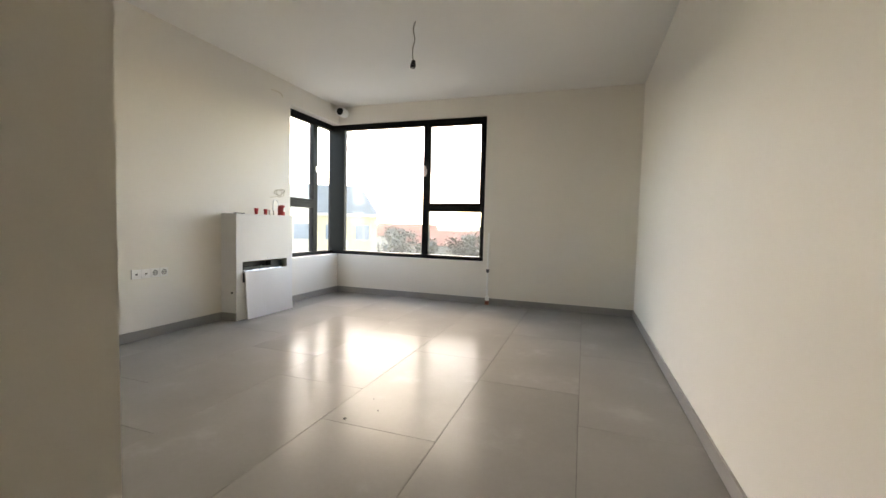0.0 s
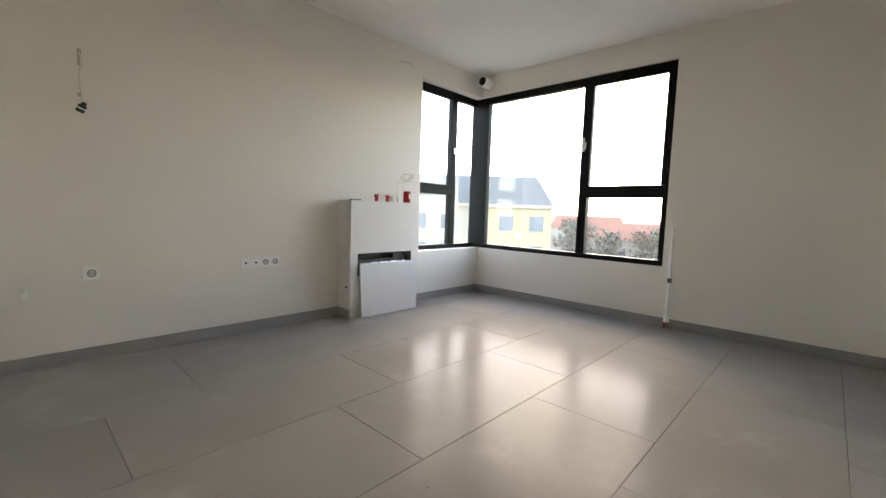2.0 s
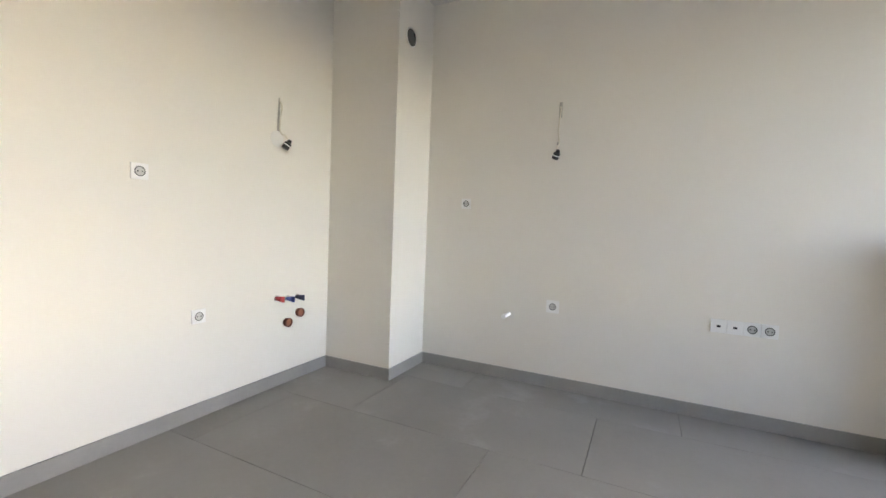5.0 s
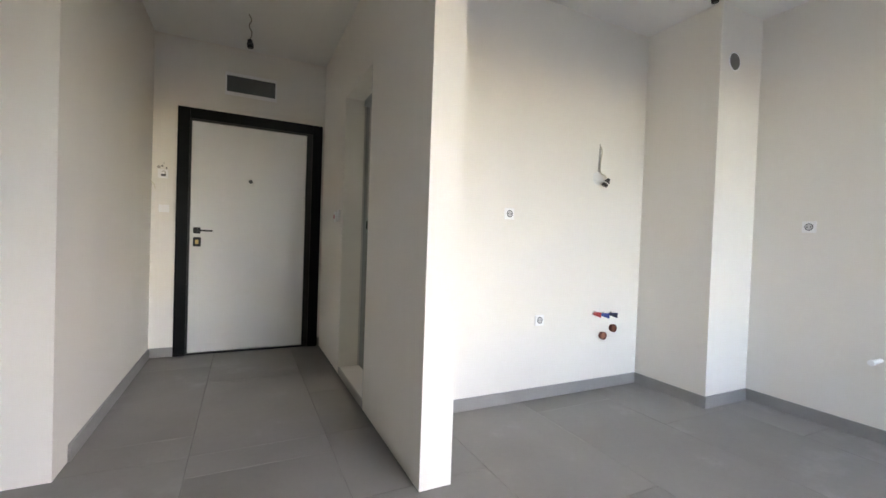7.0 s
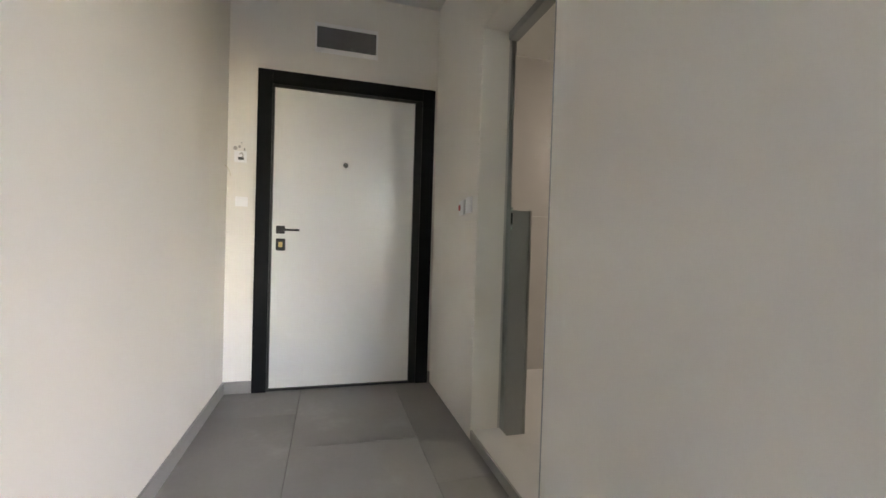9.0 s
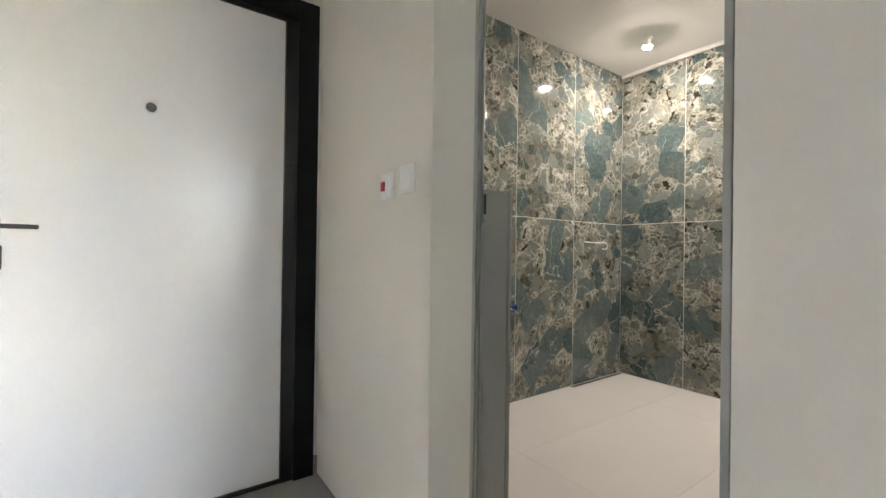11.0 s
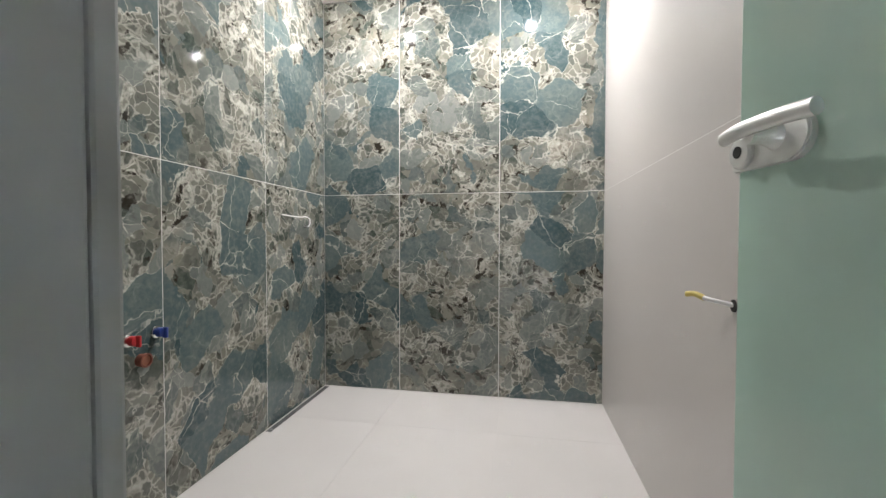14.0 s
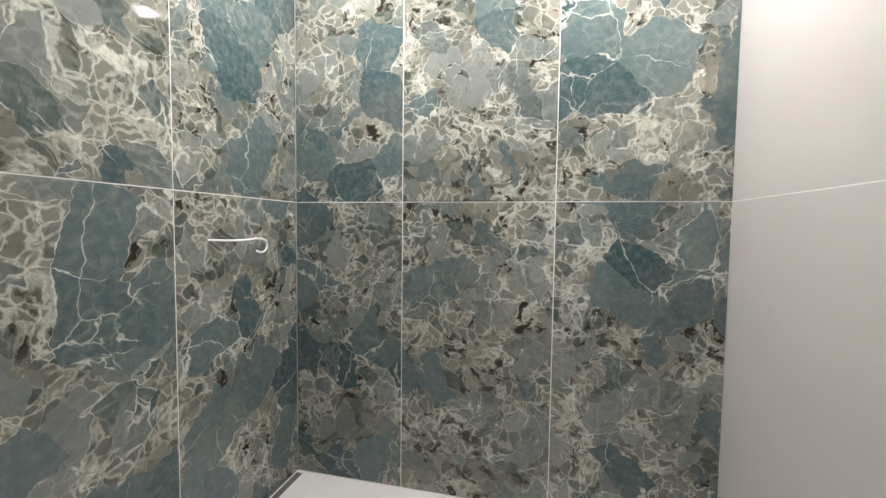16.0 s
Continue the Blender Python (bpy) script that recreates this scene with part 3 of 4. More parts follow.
tagged(boxes("strip", [((-2.60, 4.31, ZT), (-2.55, 4.40, ZT + .008))], BLACK, .002), "dark flat strip lying on the casing", "strip")
coil = []
for i in range(17):
    a = i * .9
    coil.append((XL + .025 + .02 * math.sin(i * 1.7), 5.07 + .055 * math.cos(a) + .005 * i - .04, 1.275 + .04 * math.sin(a) + .001 * i))
tagged(wire("cable_coil", [(XL - .004, 4.94, 1.23), (XL + .02, 4.97, 1.235)] + coil, .0035, WIREW), "tangled cream cable sticking out of the wall", "cable")
tagged(wire("wall_cable", [(XL - .004, 5.135, 2.37), (XL + .012, 5.115, 2.385), (XL + .02, 5.06, 2.40), (XL + .015, 4.99, 2.40), (XL + .012, 4.945, 2.397)], .006, WIREW), "short white cable end on the wall", "cable")

duct = thing("duct", (-2.60, 6.13, 2.46), "white duct pipe with an open dark end", "duct")
aim = (Vector((.25, -.95, -.10))).normalized().to_track_quat('Z', 'Y').to_matrix().to_4x4()
lathe("tube", [(.058, -.13), (.058, .08), (.061, .082), (.061, .10), (.052, .10), (.048, .06)], PLASTIC, aim, 32, duct)
# dark plug in the tube, coloured as the shade inside
lathe("opening", [(.046, .055), (.046, .064), (.02, .064)], DARK, aim, 28, duct)

pipe = thing("pipe", (-.545, YW - .03, 0), "thin white pipe rising along the wall", "pipe")
lathe("tube", [(.011, .10), (.011, .86)], PLASTIC, None, 16, pipe)
lathe("cap", [(.014, .86), (.014, .885), (.009, .895)], PLASTIC, None, 16, pipe)
lathe("clip", [(.016, .40), (.018, .405), (.018, .435), (.016, .44)], PANELGREY, None, 16, pipe)
lathe("sleeve", [(.024, .045), (.024, .10), (.012, .105)], PLASTIC, None, 20, pipe)
lathe("base", [(.034, 0), (.034, .006), (.026, .008), (.026, .048), (.02, .05)], COPPER, None, 24, pipe)


def pendant(x, y, zb, label, ztop=H):
    """A bare lamp holder on a twisted cable under the ceiling."""
    p = thing("pendant_lamp", (x, y, zb), label, "lamp")
    h = ztop - zb
    wire("cable", [(0, 0, .03), (-.008, .004, .03 + (h - .03) * .3), (.010, 0, .03 + (h - .03) * .55), (-.004, 0, .03 + (h - .03) * .8), (.012, 0, h)], .0042, CABLE, p)
    lathe("holder", [(.019, -.025), (.021, -.02), (.021, .008), (.017, .012), (.016, .03), (.008, .036)], BLACK, pose(0, 0, 0, 0, 6, 0), 24, p)
    lathe("ring", [(.0215, -.008), (.0225, -.006), (.0225, 0), (.0215, .002)], PANELGREY, pose(0, 0, 0, 0, 6, 0), 24, p)
    return p


pendant(-.775, 4.316, 2.235, "bare black lamp holder hanging from a ceiling cable")
pendant(.371, -.02, 2.36, "bare black lamp holder hanging in the hall")
pendant(-2.08, 1.74, 2.49, "bare black lamp holder under the kitchen ceiling")


def wall_lamp(m, drop, off, label, rose=False):
    """A lamp holder dangling by a cable from a wall; local z leaves the wall, local y is up."""
    p = thing("wall_lamp", m.translation, label, "lamp")
    p.rotation_euler = m.to_euler()
    wire("cable", [(0, drop, -.004), (.006, drop - .03, .012), (-.004, drop * .5, .014), (.004, .05, .02), (off * .5, .045, .035), (off, .02, .05)], .004, WIREW, p)
    lathe("holder", [(.019, -.03), (.021, -.025), (.021, .008), (.015, .012), (.010, .03)], BLACK, Matrix.Translation((off, -.01, .05)) @ pose(0, 0, 0, -70, 0, -25), 24, p)
    if rose:
        lathe("rose", [(.046, -.001), (.046, .0012), (.040, .0018), (.01, .0018)], CEIL, Matrix.Translation((-.012, .02, 0)), 28, p)
        bm = bmesh.new()
        q = [bm.verts.new(c) for c in ((-.016, .045, .001), (.010, .045, .001), (.007, .17, .001), (.004, drop + .01, .001), (-.004, drop + .01, .001), (-.010, .17, .001))]
        r = [bm.verts.new((v.co.x, v.co.y, -.004)) for v in q]
        bm.faces.new(q)
        for k in range(6):
            bm.faces.new((r[k], r[(k + 1) % 6], q[(k + 1) % 6], q[k]))
        mesh_object("filled_chase", bm, MORTAR).parent = p
    else:
        boxes("plaster_patch", [((-.007, drop - .075, -.002), (.012, drop + .02, .0015)), ((-.012, .055, -.002), (.004, .075, .0015))], MORTAR, .0006, p)
    lathe("collar", [(.0212, -.009), (.0218, -.008), (.0218, -.004), (.0212, -.003)], PLASTIC, Matrix.Translation((off, -.01, .05)) @ pose(0, 0, 0, -70, 0, -25), 24, p)
    return p


NORTHFACE = lambda x, z: Matrix.Translation((x, YK, z)) @ Matrix(((-1, 0, 0, 0), (0, 0, 1, 0), (0, 1, 0, 0), (0, 0, 0, 1)))
EASTFACE = lambda y, z: Matrix.Translation((XL, y, z)) @ Matrix(((0, 0, 1, 0), (1, 0, 0, 0), (0, 1, 0, 0), (0, 0, 0, 1)))
wall_lamp(NORTHFACE(-1.84, 1.46), .25, .02, "bare lamp holder dangling on the kitchen wall", True)
wall_lamp(EASTFACE(2.585, 1.485), .30, .0, "bare lamp holder dangling on the wall")


def socket(m, label, kind="socket", size=.08):
    """A wall plate; local z leaves the wall, local y is up."""
    p = thing("wall_" + kind, m.translation, label, kind)
    p.rotation_euler = m.to_euler()
    h = size / 2
    boxes("plate", [((-h, -h, -.001), (h, h, .009))], PLASTIC, .003, p)
    if kind == "socket":
        # raised grey ring, grey core and black pins: recess shade put into colour
        lathe("well", [(.022, .0090), (.022, .0100), (.0195, .0100), (.018, .0093)], PANELGREY, None, 28, p)
        lathe("core", [(.0175, .009), (.0175, .0098), (.01, .0098)], SOCKETCORE, None, 24, p)
        boxes("pin_hole", [((-.012, -.003, .0096), (-.006, .003, .0104)), ((.006, -.003, .0096), (.012, .003, .0104))], BLACK, 0, p)
    elif kind == "outlet":
        # black block painted as the shaded port opening
        boxes("port", [((-.009, -.007, .0088), (.009, .005, .0102))], BLACK, .001, p)
    return p


for i in range(4):
    socket(EASTFACE(3.487 + .0745 * i, .523), "white socket plate in a row on the wall", "outlet" if i < 2 else "socket", .0735)
socket(EASTFACE(2.60, .522), "single white socket on the wall")
socket(EASTFACE(1.975, 1.17), "single white socket high on the wall", size=.07)
socket(NORTHFACE(-1.361, .514), "white socket low on the kitchen wall", size=.07)
socket(NORTHFACE(-1.095, 1.19), "white socket high on the kitchen wall", size=.07)
stub = lathe("pipe_stub", [(.012, 0), (.012, .095), (.0155, .097), (.0155, .118), (.006, .12)], PLASTIC, Matrix(((0, 0, 1, XL), (1, 0, 0, 2.315), (0, 1, 0, .441), (0, 0, 0, 1))))
tagged(stub, "small capped pipe stub sticking out of the wall", "pipe stub")


def water_stub(x, z, mat, label, y=YK, cap=.03, s=1):
    """A capped water connection that leaves a wall facing +y."""
    p = thing("water_outlet", (x, y, z), label, "water outlet", "water connections")
    t = pose(0, 0, 0, -90, 0, 0)
    lathe("collar", [(.020, 0), (.020, .004), (.014, .006)], STEEL, t, 20, p)
    lathe("plug", [(.0125, .004), (.0125, cap), (.016, cap), (.016, cap + .018), (.009, cap + .022)], mat, t, 20, p)
    boxes("wing", [((-.004, cap + .018, -.018), (.004, cap + .034, .018))], mat, .003, p)
    return p


def drain_stub(x, z, label, y=YK, r=.025):
    p = thing("drain_pipe", (x, y, z), label, "drain pipe", "drain connections")
    t = pose(0, 0, 0, -90, 0, 0)
    lathe("socket_ring", [(r, 0), (r, .012), (r * 1.12, .014), (r * 1.12, .026), (r * .9, .026), (r * .82, .01)], BROWN, t, 26, p)
    lathe("cap", [(r * .85, .01), (r * .85, .02), (r * .4, .02)], COPPER, t, 20, p)
    return p


water_stub(-1.845, .535, RED, "red capped hot water connection on the kitchen wall")
water_stub(-1.925, .525, BLUE, "blue capped cold water connection on the kitchen wall")
water_stub(-2.005, .525, NAVY, "dark blue capped water connection on the kitchen wall")
drain_stub(-1.922, .378, "brown drain pipe end on the kitchen wall")
drain_stub(-2.02, .425, "brown drain pipe end on the kitchen wall")

vent = thing("vent_hole", (-2.43, 1.665, 2.225), "round dark ventilation hole in the column", "vent hole")
lathe("ring", [(.062, -.02), (.062, .003), (.054, .004), (.05, -.02)], PLASTIC, pose(0, 0, 0, -90, 0, 0), 32, vent)
# solid grey disc: the shaded depth of the hole is only its colour
lathe("opening", [(.052, -.001), (.052, .0045), (.03, .0045)], PANELGREY, pose(0, 0, 0, -90, 0, 0), 32, vent)

crumb = thing("plaster_crumbs", (-.511, 2.963, 0), "small dark plaster crumbs lying on the tiles", "debris")
for k, (dx, dy, q) in enumerate(((0, 0, .010), (.11, .14, .005), (.02, .26, .004))):
    lathe("crumb", [(q * .7, 0), (q, q * .3), (q * .6, q * .7), (q * .2, q * .8)], PANELGREY, Matrix.Translation((dx, dy, 0)) @ pose(0, 0, 0, 0, 0, 40 * k), 7, crumb)

# ---- hall things ----
box = thing("fuse_box", (.348, YD, 2.265), "flush white fuse box with a smoked cover above the door", "fuse box")
boxes("surround", [((-.20, 0, -.095), (.20, .006, .095))], PLASTIC, .003, box)
boxes("cover", [((-.187, .006, -.066), (.187, .014, .066))], PANELGREY, .004, box)
ic = thing("intercom_outlet", (.966, YD, 1.47), "bare intercom outlet with loose wires beside the door", "outlet")
boxes("plate", [((-.035, -.001, -.04), (.035, .004, .03))], PLASTIC, .002, ic)
wire("loose_wire", [(-.012, .010, -.012), (-.016, .016, .006), (-.006, .013, .016), (.004, .006, .010)], .0026, CABLE, ic)
for k, (dx, dz, w) in enumerate(((.030, .046, .013), (.005, .056, .010), (-.024, .040, .011), (-.004, .078, .007))):
    lathe("plaster_mark", [(w, -.0005), (w * .8, .0015), (w * .3, .002)], MORTAR, Matrix.Translation((dx, 0, dz)) @ pose(0, 0, 0, -90, 0, 30 * k), 9, ic)
boxes("terminal", [((-.02, .004, -.025), (.012, .012, -.008))], PANELGREY, .002, ic)
bp = thing("blank_plate", (.955, YD, 1.19), "blank white cover plate beside the entrance door", "cover plate")
boxes("cover", [((-.036, -.001, -.03), (.036, .006, .03))], PLASTIC, .0025, bp)
tagged(wire("hall_wire", [(XH + .004, -.60, 1.40), (XH - .015, -.60, 1.385), (XH - .03, -.59, 1.36), (XH - .035, -.59, 1.335)], .0035, WIREW), "short loose wire on the hall wall", "cable")
WESTHALL = lambda y, z: Matrix.Translation((XP, y, z)) @ Matrix(((0, 0, 1, 0), (1, 0, 0, 0), (0, 1, 0, 0), (0, 0, 0, 1)))
sw = socket(WESTHALL(-.022, 1.168), "white wall switch with a red rocker", "switch", .08)
boxes("rocker", [((-.034, -.014, .009), (-.012, .016, .014))], RED, .002, sw)
boxes("seam", [((-.009, -.03, .0088), (.034, .03, .0105))], PLASTIC, .002, sw)
sw = socket(WESTHALL(.094, 1.175), "blank white wall switch plate", "switch", .083)
boxes("rocker", [((-.035, -.035, .0088), (.035, .035, .0112))], PLASTIC, .003, sw)

# ---- bathroom things ----
for (x, y) in ((-2.355, -.335), (-2.36, .50)):
    b = thing("ceiling_bulb", (x, y, HB), "lit bare bulb in a white holder under the ceiling", "lamp", "bathroom bulbs")
    lathe("holder", [(.014, -.056), (.0285, -.056), (.0285, -.0615), (.030, -.0615), (.030, -.050), (.019, -.030), (.019, -.012), (.03, -.008), (.03, 0)], PLASTIC, None, 24, b)
    lathe("bulb", [(.006, -.070), (.016, -.0685), (.023, -.064), (.0275, -.0575), (.014, -.0565)], BULB, None, 20, b)
water_stub(-1.46, .612, RED, "red capped water outlet on the marble wall", BY0, .012)
water_stub(-1.56, .618, BLUE, "blue capped water outlet on the marble wall", BY0, .012)
drain_stub(-1.50, .54, "brown drain end on the marble wall", BY0, .02)
tagged(wire("shower_wire", [(-2.53, BY0 - .005, 1.005), (-2.545, BY0 + .02, 1.0), (-2.56, BY0 + .025, 1.03), (-2.52, BY0 + .03, 1.05), (-2.45, BY0 + .03, 1.048), (-2.36, BY0 + .035, 1.048), (-2.27, BY0 + .03, 1.052)], .0034, PLASTIC), "bent white cable end on the marble wall", "cable")
cab = thing("taped_cable", (-1.387, BY1, .785), "white cable with yellow tape on the tiled wall", "cable")
wire("cable", [(0, .005, 0), (-.025, -.025, .006), (-.055, -.042, .010)], .0055, PLASTIC, cab)
wire("tape", [(-.052, -.040, .0095), (-.075, -.053, .016), (-.092, -.062, .013)], .007, YELLOW, cab)
# thin dark disc painted as the shaded cable hole
lathe("opening", [(.014, 0), (.014, .002), (.008, .002)], DARK, pose(0, 0, 0, 90, 0, 0), 20, cab)
dr = thing("floor_drain", (-2.46, BY0 + .035, 0), "long dark linear shower drain along the wall", "drain")
boxes("channel", [((-.32, -.030, -.004), (.32, .012, .0045))], BFLOOR, 0, dr)
boxes("grate", [((-.31, -.020, .0045), (.31, -.004, .0058))], PANELGREY, .001, dr)
# black strips on the surface imitate the shade in the drain's gaps
boxes("slot", [((-.31, -.026, .0045), (.31, -.0205, .0062)), ((-.31, -.0035, .0045), (.31, 0, .0062))], BLACK, 0, dr)


# ---- outside ----
GZ = -11.0
GRASS = material("ground_cover", (.2, .19, .16), .95, var=.35, scale=.06, fine=1.5)
structure(boxes("ground", [((-1500, -1500, GZ - 1), (1500, 2500, GZ))], GRASS), "hazy town ground far below", "ground")
CREAM = material("cream_render", (.40, .36, .29), .9, var=.08, scale=.3, fine=6)
OCHRE = material("yellow_render", (.42, .35, .22), .9, var=.1, scale=.3, fine=6)
GREYR = material("grey_render", (.30, .30, .31), .9, var=.1, scale=.3, fine=6)
SLATE = material("slate_roof", (.15, .16, .155), .6, var=.15, scale=.5, fine=8)
REDROOF = material("red_tile_roof", (.28, .12, .08), .85, var=.25, scale=.6, fine=10)
WIN = material("far_window", (.13, .16, .19), .2, var=.2, scale=.8)
LEAF = material("foliage", (.12, .115, .085), .8, var=.4, scale=.6, fine=6)
BARK = material("bark", (.10, .08, .06), .9, var=.3, scale=4)


def apartment_house(place, turn, width, depth, top, floors, wall, label, bays, roof=3.2, accent=None):
    """A rendered block with recessed-looking windows, cornice and mansard roof. Local x runs along the front, -y faces out."""
    hse = thing("apartment_house", place, label, "house")
    hse.rotation_euler = (0, 0, turn)
    boxes("wall", [((0, 0, GZ - place[2]), (width, depth, top))], wall, 0, hse)
    if accent:
        boxes("bay_wall", [((width * accent[0], -.25, GZ - place[2]), (width, 0, top))], accent[1], 0, hse)
    boxes("cornice", [((-.4, -.6, top), (width + .4, depth + .4, top + .35))], CREAM, .05, hse)
    bm = bmesh.new()
    vs = add_box(bm, (-.2, -.3, top + .35), (width + .2, depth + .2, top + roof))
    for v in vs:
        if v.co.z > top + 1:
            v.co.x = width / 2 + (v.co.x - width / 2) * (1 - 3.0 / width)
            v.co.y = depth / 2 + (v.co.y - depth / 2) * .62
    mesh_object("roof", bm, SLATE).parent = hse
    step = width / bays
    sk = [((step * (i + .25), -.15, top + 1.1), (step * (i + .75), 1.2, top + 2.1)) for i in range(1, bays - 1, 2)]
    boxes("skylight", sk, WIN, .05, hse)
    wn, sl = [], []
    for f in range(floors):
        z = top - 2.3 - f * 3.0
        for i in range(bays):
            x = step * (i + .5)
            d = -.33 if accent and x > width * accent[0] else -.08
            wn.append(((x - .7, d, z), (x + .7, .2, z + 1.5)))
            sl.append(((x - .8, d - .12, z - .1), (x + .8, .1, z)))
    boxes("window", wn, WIN, 0, hse)
    boxes("sill", sl, CREAM, 0, hse)
    ac = [((step * (i + .5) + .9, -.5, top - 3.0), (step * (i + .5) + 1.5, -.1, top - 2.5)) for i in range(0, bays, 2)]
    boxes("cooling_unit", ac, PLASTIC, .03, hse)
    return hse


def pitched_house(place, turn, w, d, h, wall, label):
    hse = thing("house", place, label, "house")
    hse.rotation_euler = (0, 0, turn)
    boxes("wall", [((-w / 2, -d / 2, 0), (w / 2, d / 2, h))], wall, 0, hse)
    bm = bmesh.new()
    v = [bm.verts.new(p) for p in ((-w / 2 - .5, -d / 2 - .5, h), (w / 2 + .5, -d / 2 - .5, h), (w / 2 + .5, d / 2 + .5, h), (-w / 2 - .5, d / 2 + .5, h), (-w / 2 - .5, 0, h + d * .32), (w / 2 + .5, 0, h + d * .32))]
    for f in ((0, 1, 5, 4), (2, 3, 4, 5), (1, 2, 5), (3, 0, 4), (3, 2, 1, 0)):
        bm.faces.new([v[i] for i in f])
    mesh_object("roof", bm, REDROOF).parent = hse
    boxes("window", [((x - .5, -d / 2 - .05, z), (x + .5, -d / 2 + .1, z + 1.3)) for z in (1.2, 4.0) if z + 1.5 < h for x in (-w * .3, 0, w * .3)], WIN, 0, hse)
    return hse


PATHEYE = Vector((.34, 2.46, 0))
def bearing(deg, dist):
    a = radians(deg)
    return PATHEYE.x - math.sin(a) * dist, PATHEYE.y + math.cos(a) * dist


_c = bearing(28.6, 43)
_turn = radians(38) 
_w = 24
apartment_house((_c[0] - _w * math.cos(_turn), _c[1] - _w * math.sin(_turn), 0), _turn, _w, 13, 1.6, 4, CREAM, "cream and yellow apartment house with a grey mansard roof", 8, 3.4, (.72, OCHRE))
_c = bearing(66, 60)
apartment_house((_c[0] - 14, _c[1] - 10, 0), radians(62), 22, 14, 3.5, 4, GREYR, "pale grey apartment house with a hipped roof", 7, 4.5)
rnd = random.Random(4)
for deg, dist, w_, h_ in ((19, 95, 16, 7.5), (13, 120, 14, 7), (24, 130, 18, 8.5), (6, 105, 15, 7), (0, 140, 18, 8), (85, 90, 16, 8), (76, 120, 20, 8)):
    x, y = bearing(deg, dist)
    pitched_house((x, y, GZ), radians(deg + rnd.uniform(-15, 15)), w_, w_ * .65, h_, rnd.choice((CREAM, GREYR)), "distant house with a red tiled roof")


def tree_mesh(seed, h):
    r = random.Random(seed)
    bm = bmesh.new()
    for k in range(7):
        a, l = r.uniform(0, 6.28), (h * .9 if k == 0 else h * r.uniform(.45, .75))
        p0 = Vector((0, 0, 0 if k == 0 else h * .3))
        p1 = Vector((0, 0, l)) if k == 0 else Vector((math.cos(a) * h * .25, math.sin(a) * h * .25, l))
        w0 = h * .03 if k == 0 else h * .014
        ring = [[bm.verts.new(p + Vector((math.cos(i * 1.257) * w, math.sin(i * 1.257) * w, 0))) for i in range(5)] for p, w in ((p0, w0), (p1, w0 * .25))]
        for i in range(5):
            bm.faces.new((ring[0][i], ring[0][(i + 1) % 5], ring[1][(i + 1) % 5], ring[1][i]))
    nb = len(bm.faces)
    for k in range(26):
        c = Vector((r.gauss(0, .15), r.gauss(0, .15), r.uniform(.35, 1.0))) * h
        c.xy *= 1.25 - abs(c.z / h - .6)
        for j in range(30):
            q = c + Vector((r.gauss(0, 1), r.gauss(0, 1), r.gauss(0, 1))) * h * .055
            s = h * r.uniform(.02, .04)
            u = Vector((r.uniform(-1, 1), r.uniform(-1, 1), r.uniform(-1, 1))).normalized() * s
            v = u.orthogonal().normalized() * s * .7
            bm.faces.new([bm.verts.new(q + d) for d in (u, v, -u, -v)])
    me = bpy.data.meshes.new("tree")
    bm.to_mesh(me)
    bm.free()
    me.materials.append(BARK)
    me.materials.append(LEAF)
    for i, p in enumerate(me.polygons):
        p.material_index = 0 if i < nb else 1
    return me


TREES = [tree_mesh(s, 12) for s in (1, 2, 3)]
for i in range(46):
    deg, dist = (rnd.uniform(-6, 27.0), rnd.uniform(60, 170)) if i < 38 else (rnd.uniform(62, 92), rnd.uniform(60, 120))
    x, y = bearing(deg, dist)
    t = tagged(new("tree", TREES[i % 3]), "distant leafy town tree seen in haze", "tree", "trees outside")
    t.matrix_world = pose(x, y, GZ - .1, 0, 0, rnd.uniform(0, 360)) @ Matrix.Scale(rnd.uniform(.75, 1.02), 4)


# ---- tiles ----
def tile_mesh(cache, sx, sy, t, mat, bev=.0016):
    """A slab centred on the origin of its face plane, face at z = 0."""
    key = (round(sx, 3), round(sy, 3), mat.name)
    if key not in cache:
        bm = bmesh.new()
        add_box(bm, (-sx / 2, -sy / 2, -t), (sx / 2, sy / 2, 0))
        top = [e for e in bm.edges if e.verts[0].co.z > -1e-6 and e.verts[1].co.z > -1e-6]
        bmesh.ops.bevel(bm, geom=top, offset=bev, segments=1, affect='EDGES')
        me = bpy.data.meshes.new("tile")
        bm.to_mesh(me)
        bm.free()
        me.materials.append(mat)
        cache[key] = me
    return cache[key]


CACHE = {}
def lay(parent, a, b, m, mat, t=.011, gap=.0015, bev=.0016):
    """One tile between the corners a and b of the plane m."""
    sx, sy = b[0] - a[0] - 2 * gap, b[1] - a[1] - 2 * gap
    if sx < .01 or sy < .01:
        return
    ob = new("tile", tile_mesh(CACHE, sx, sy, t, mat, bev))
    ob.parent = parent
    ob.matrix_world = m @ Matrix.Translation(((a[0] + b[0]) / 2, (a[1] + b[1]) / 2, 0))


def in_rooms(x0, x1, y0, y1):
    """Cut a floor tile to the living room and the hall."""
    out = []
    for rx0, rx1, ry0, ry1 in ((XL, XR + .29, YK, YW), (XP, XH, YD, YK)):
        a, b, c, d = max(x0, rx0), min(x1, rx1), max(y0, ry0), min(y1, ry1)
        if b - a > .012 and d - c > .012:
            out.append((a, b, c, d))
    return out


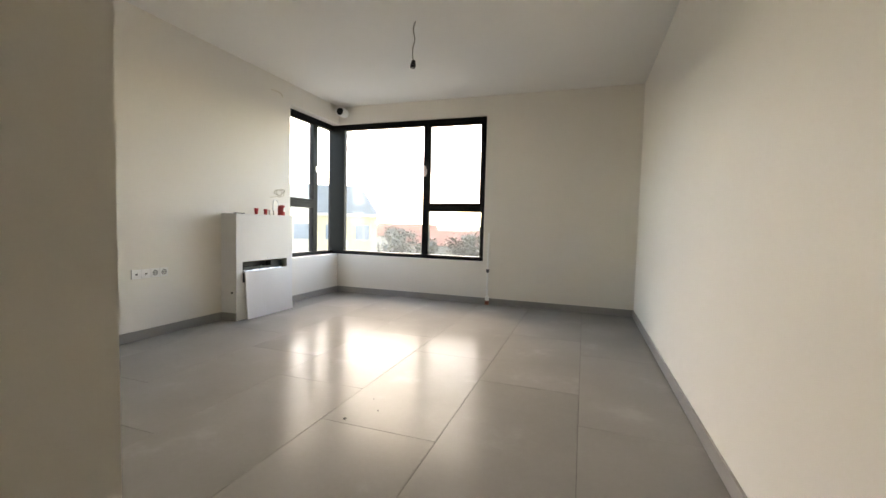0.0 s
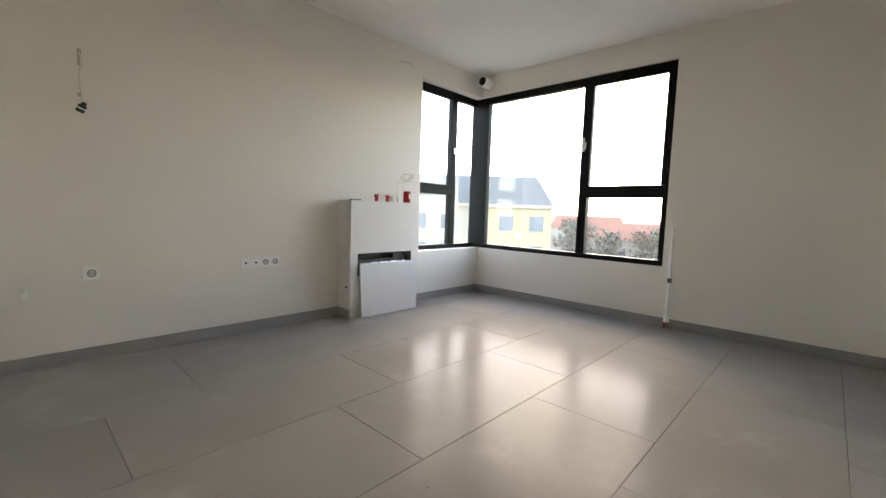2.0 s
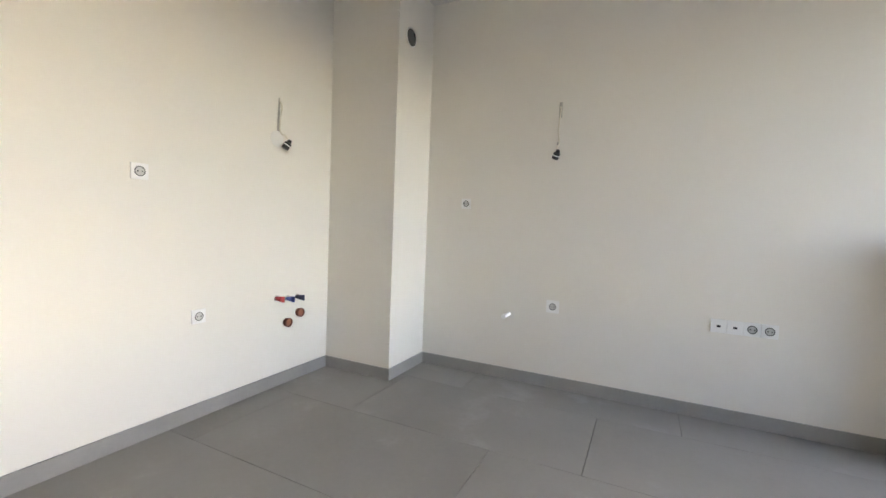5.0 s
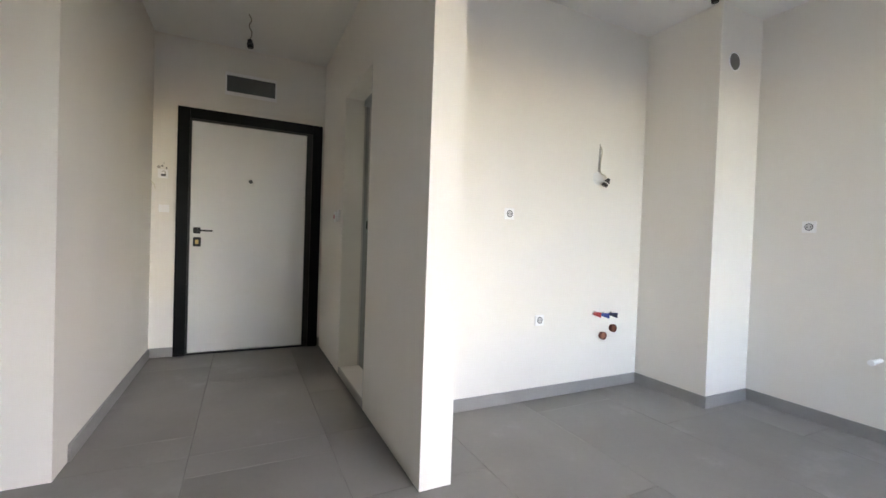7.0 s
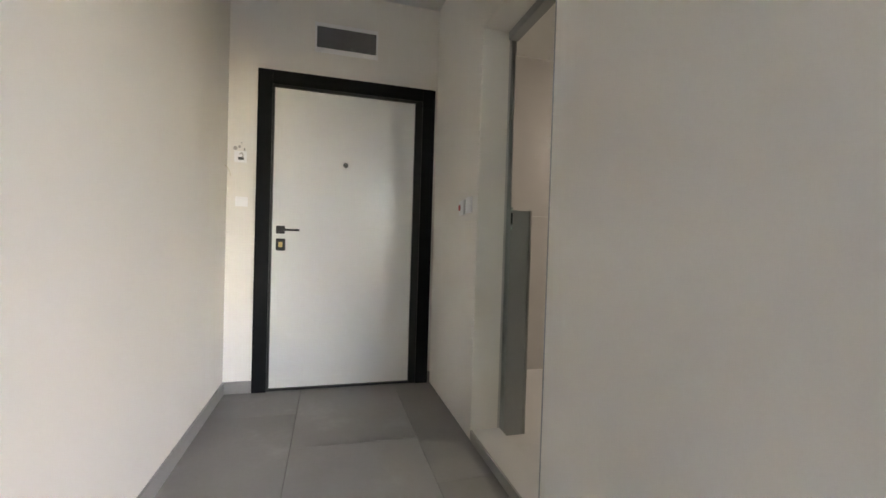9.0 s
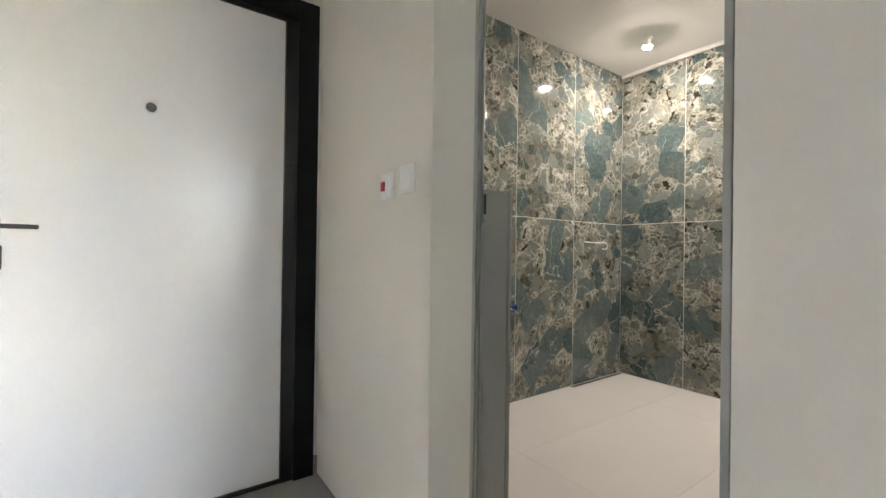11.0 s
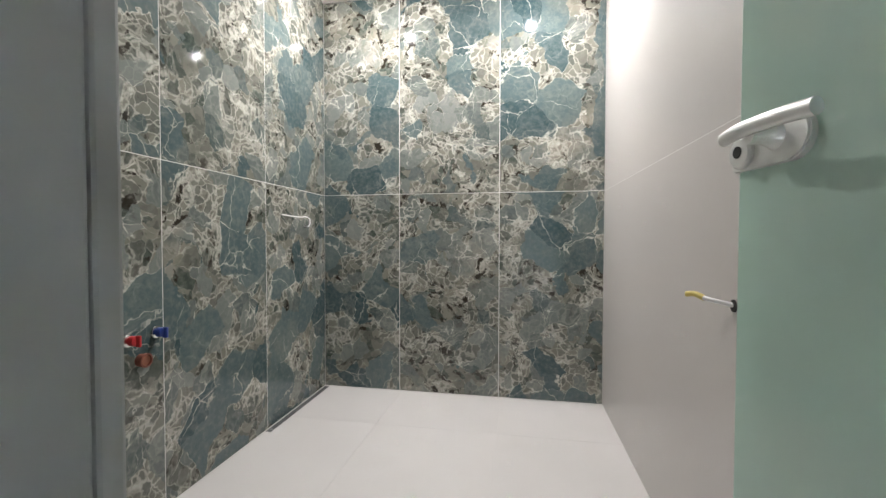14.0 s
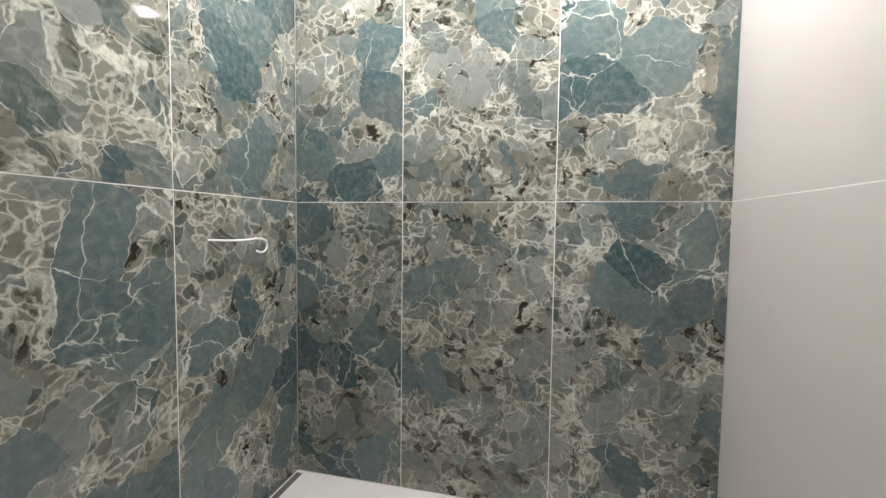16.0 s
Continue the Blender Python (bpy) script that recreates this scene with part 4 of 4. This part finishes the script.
for k in range(-4, 7):
    xa = -.02 - .6 * k
    for j in range(-6, 5):
        ya = 2.925 + .4 * (k - 1) + 1.2 * j
        for a, b, c, d in in_rooms(xa, xa + .6, ya, ya + 1.2):
            lay(sub, (a, c), (b, d), Matrix.Identity(4), FLOOR, gap=.0009, bev=.0010)
bsub = structure(boxes("floor", [((BX0 - .02, BY0 - .02, -.011), (-.424, BY1 + .02, .0025))], BFLOOR), "pale porcelain bathroom floor tiles", "floor")
for a, b in ((BX0, -2.33), (-2.33, -1.13), (-1.13, -.424)):
    for c, d in ((BY0, -.27), (-.27, .33), (.33, BY1)):
        lay(bsub, (a, c), (b, d), Matrix.Translation((0, 0, .004)), BFLOOR, .008, .0005, .0006)
backw = structure(boxes("wall_bath_back", [((BX0 - .012, BY0, 0), (BX0 - .001, BY1, HB))], BGROUT), "blue-green breccia marble tiled wall", "wall")
MB = Matrix(((0, 0, 1, BX0), (1, 0, 0, 0), (0, 1, 0, 0), (0, 0, 0, 1)))
for z0, z1 in ((.004, 1.2), (1.2, HB)):
    for c, d in ((BY0, -.283), (-.283, .317), (.317, BY1)):
        lay(backw, (c, z0), (d, z1), MB, MARBLE, .006, .0016, .0005)
sidew = structure(boxes("wall_bath_south", [((BX0, BY0 - .012, 0), (-.424, BY0 - .001, HB))], BGROUT), "blue-green breccia marble tiled wall with outlets", "wall")
MS = Matrix(((-1, 0, 0, 0), (0, 0, 1, BY0), (0, 1, 0, 0), (0, 0, 0, 1)))
for z0, z1 in ((.004, 1.2), (1.2, HB)):
    for c, d, mt in ((2.18, 2.79, MARBLE), (1.59, 2.18, MARBLE), (1.28, 1.59, MARBLE), (.424, 1.28, BWALL)):
        lay(sidew, (c, z0), (d, z1), MS, mt, .006, .0016, .0005)
northw = structure(boxes("wall_bath_north", [((BX0, BY1 + .0004, 0), (-.424, BY1 + .012, HB))], BGROUT), "greige large-format tiled bathroom wall", "wall")
MN = Matrix(((1, 0, 0, 0), (0, 0, -1, BY1), (0, 1, 0, 0), (0, 0, 0, 1)))
for z0, z1 in ((.004, 1.2), (1.2, HB)):
    lay(northw, (BX0, z0), (-.424, z1), MN, BWALL, .006, .0012, .0008)
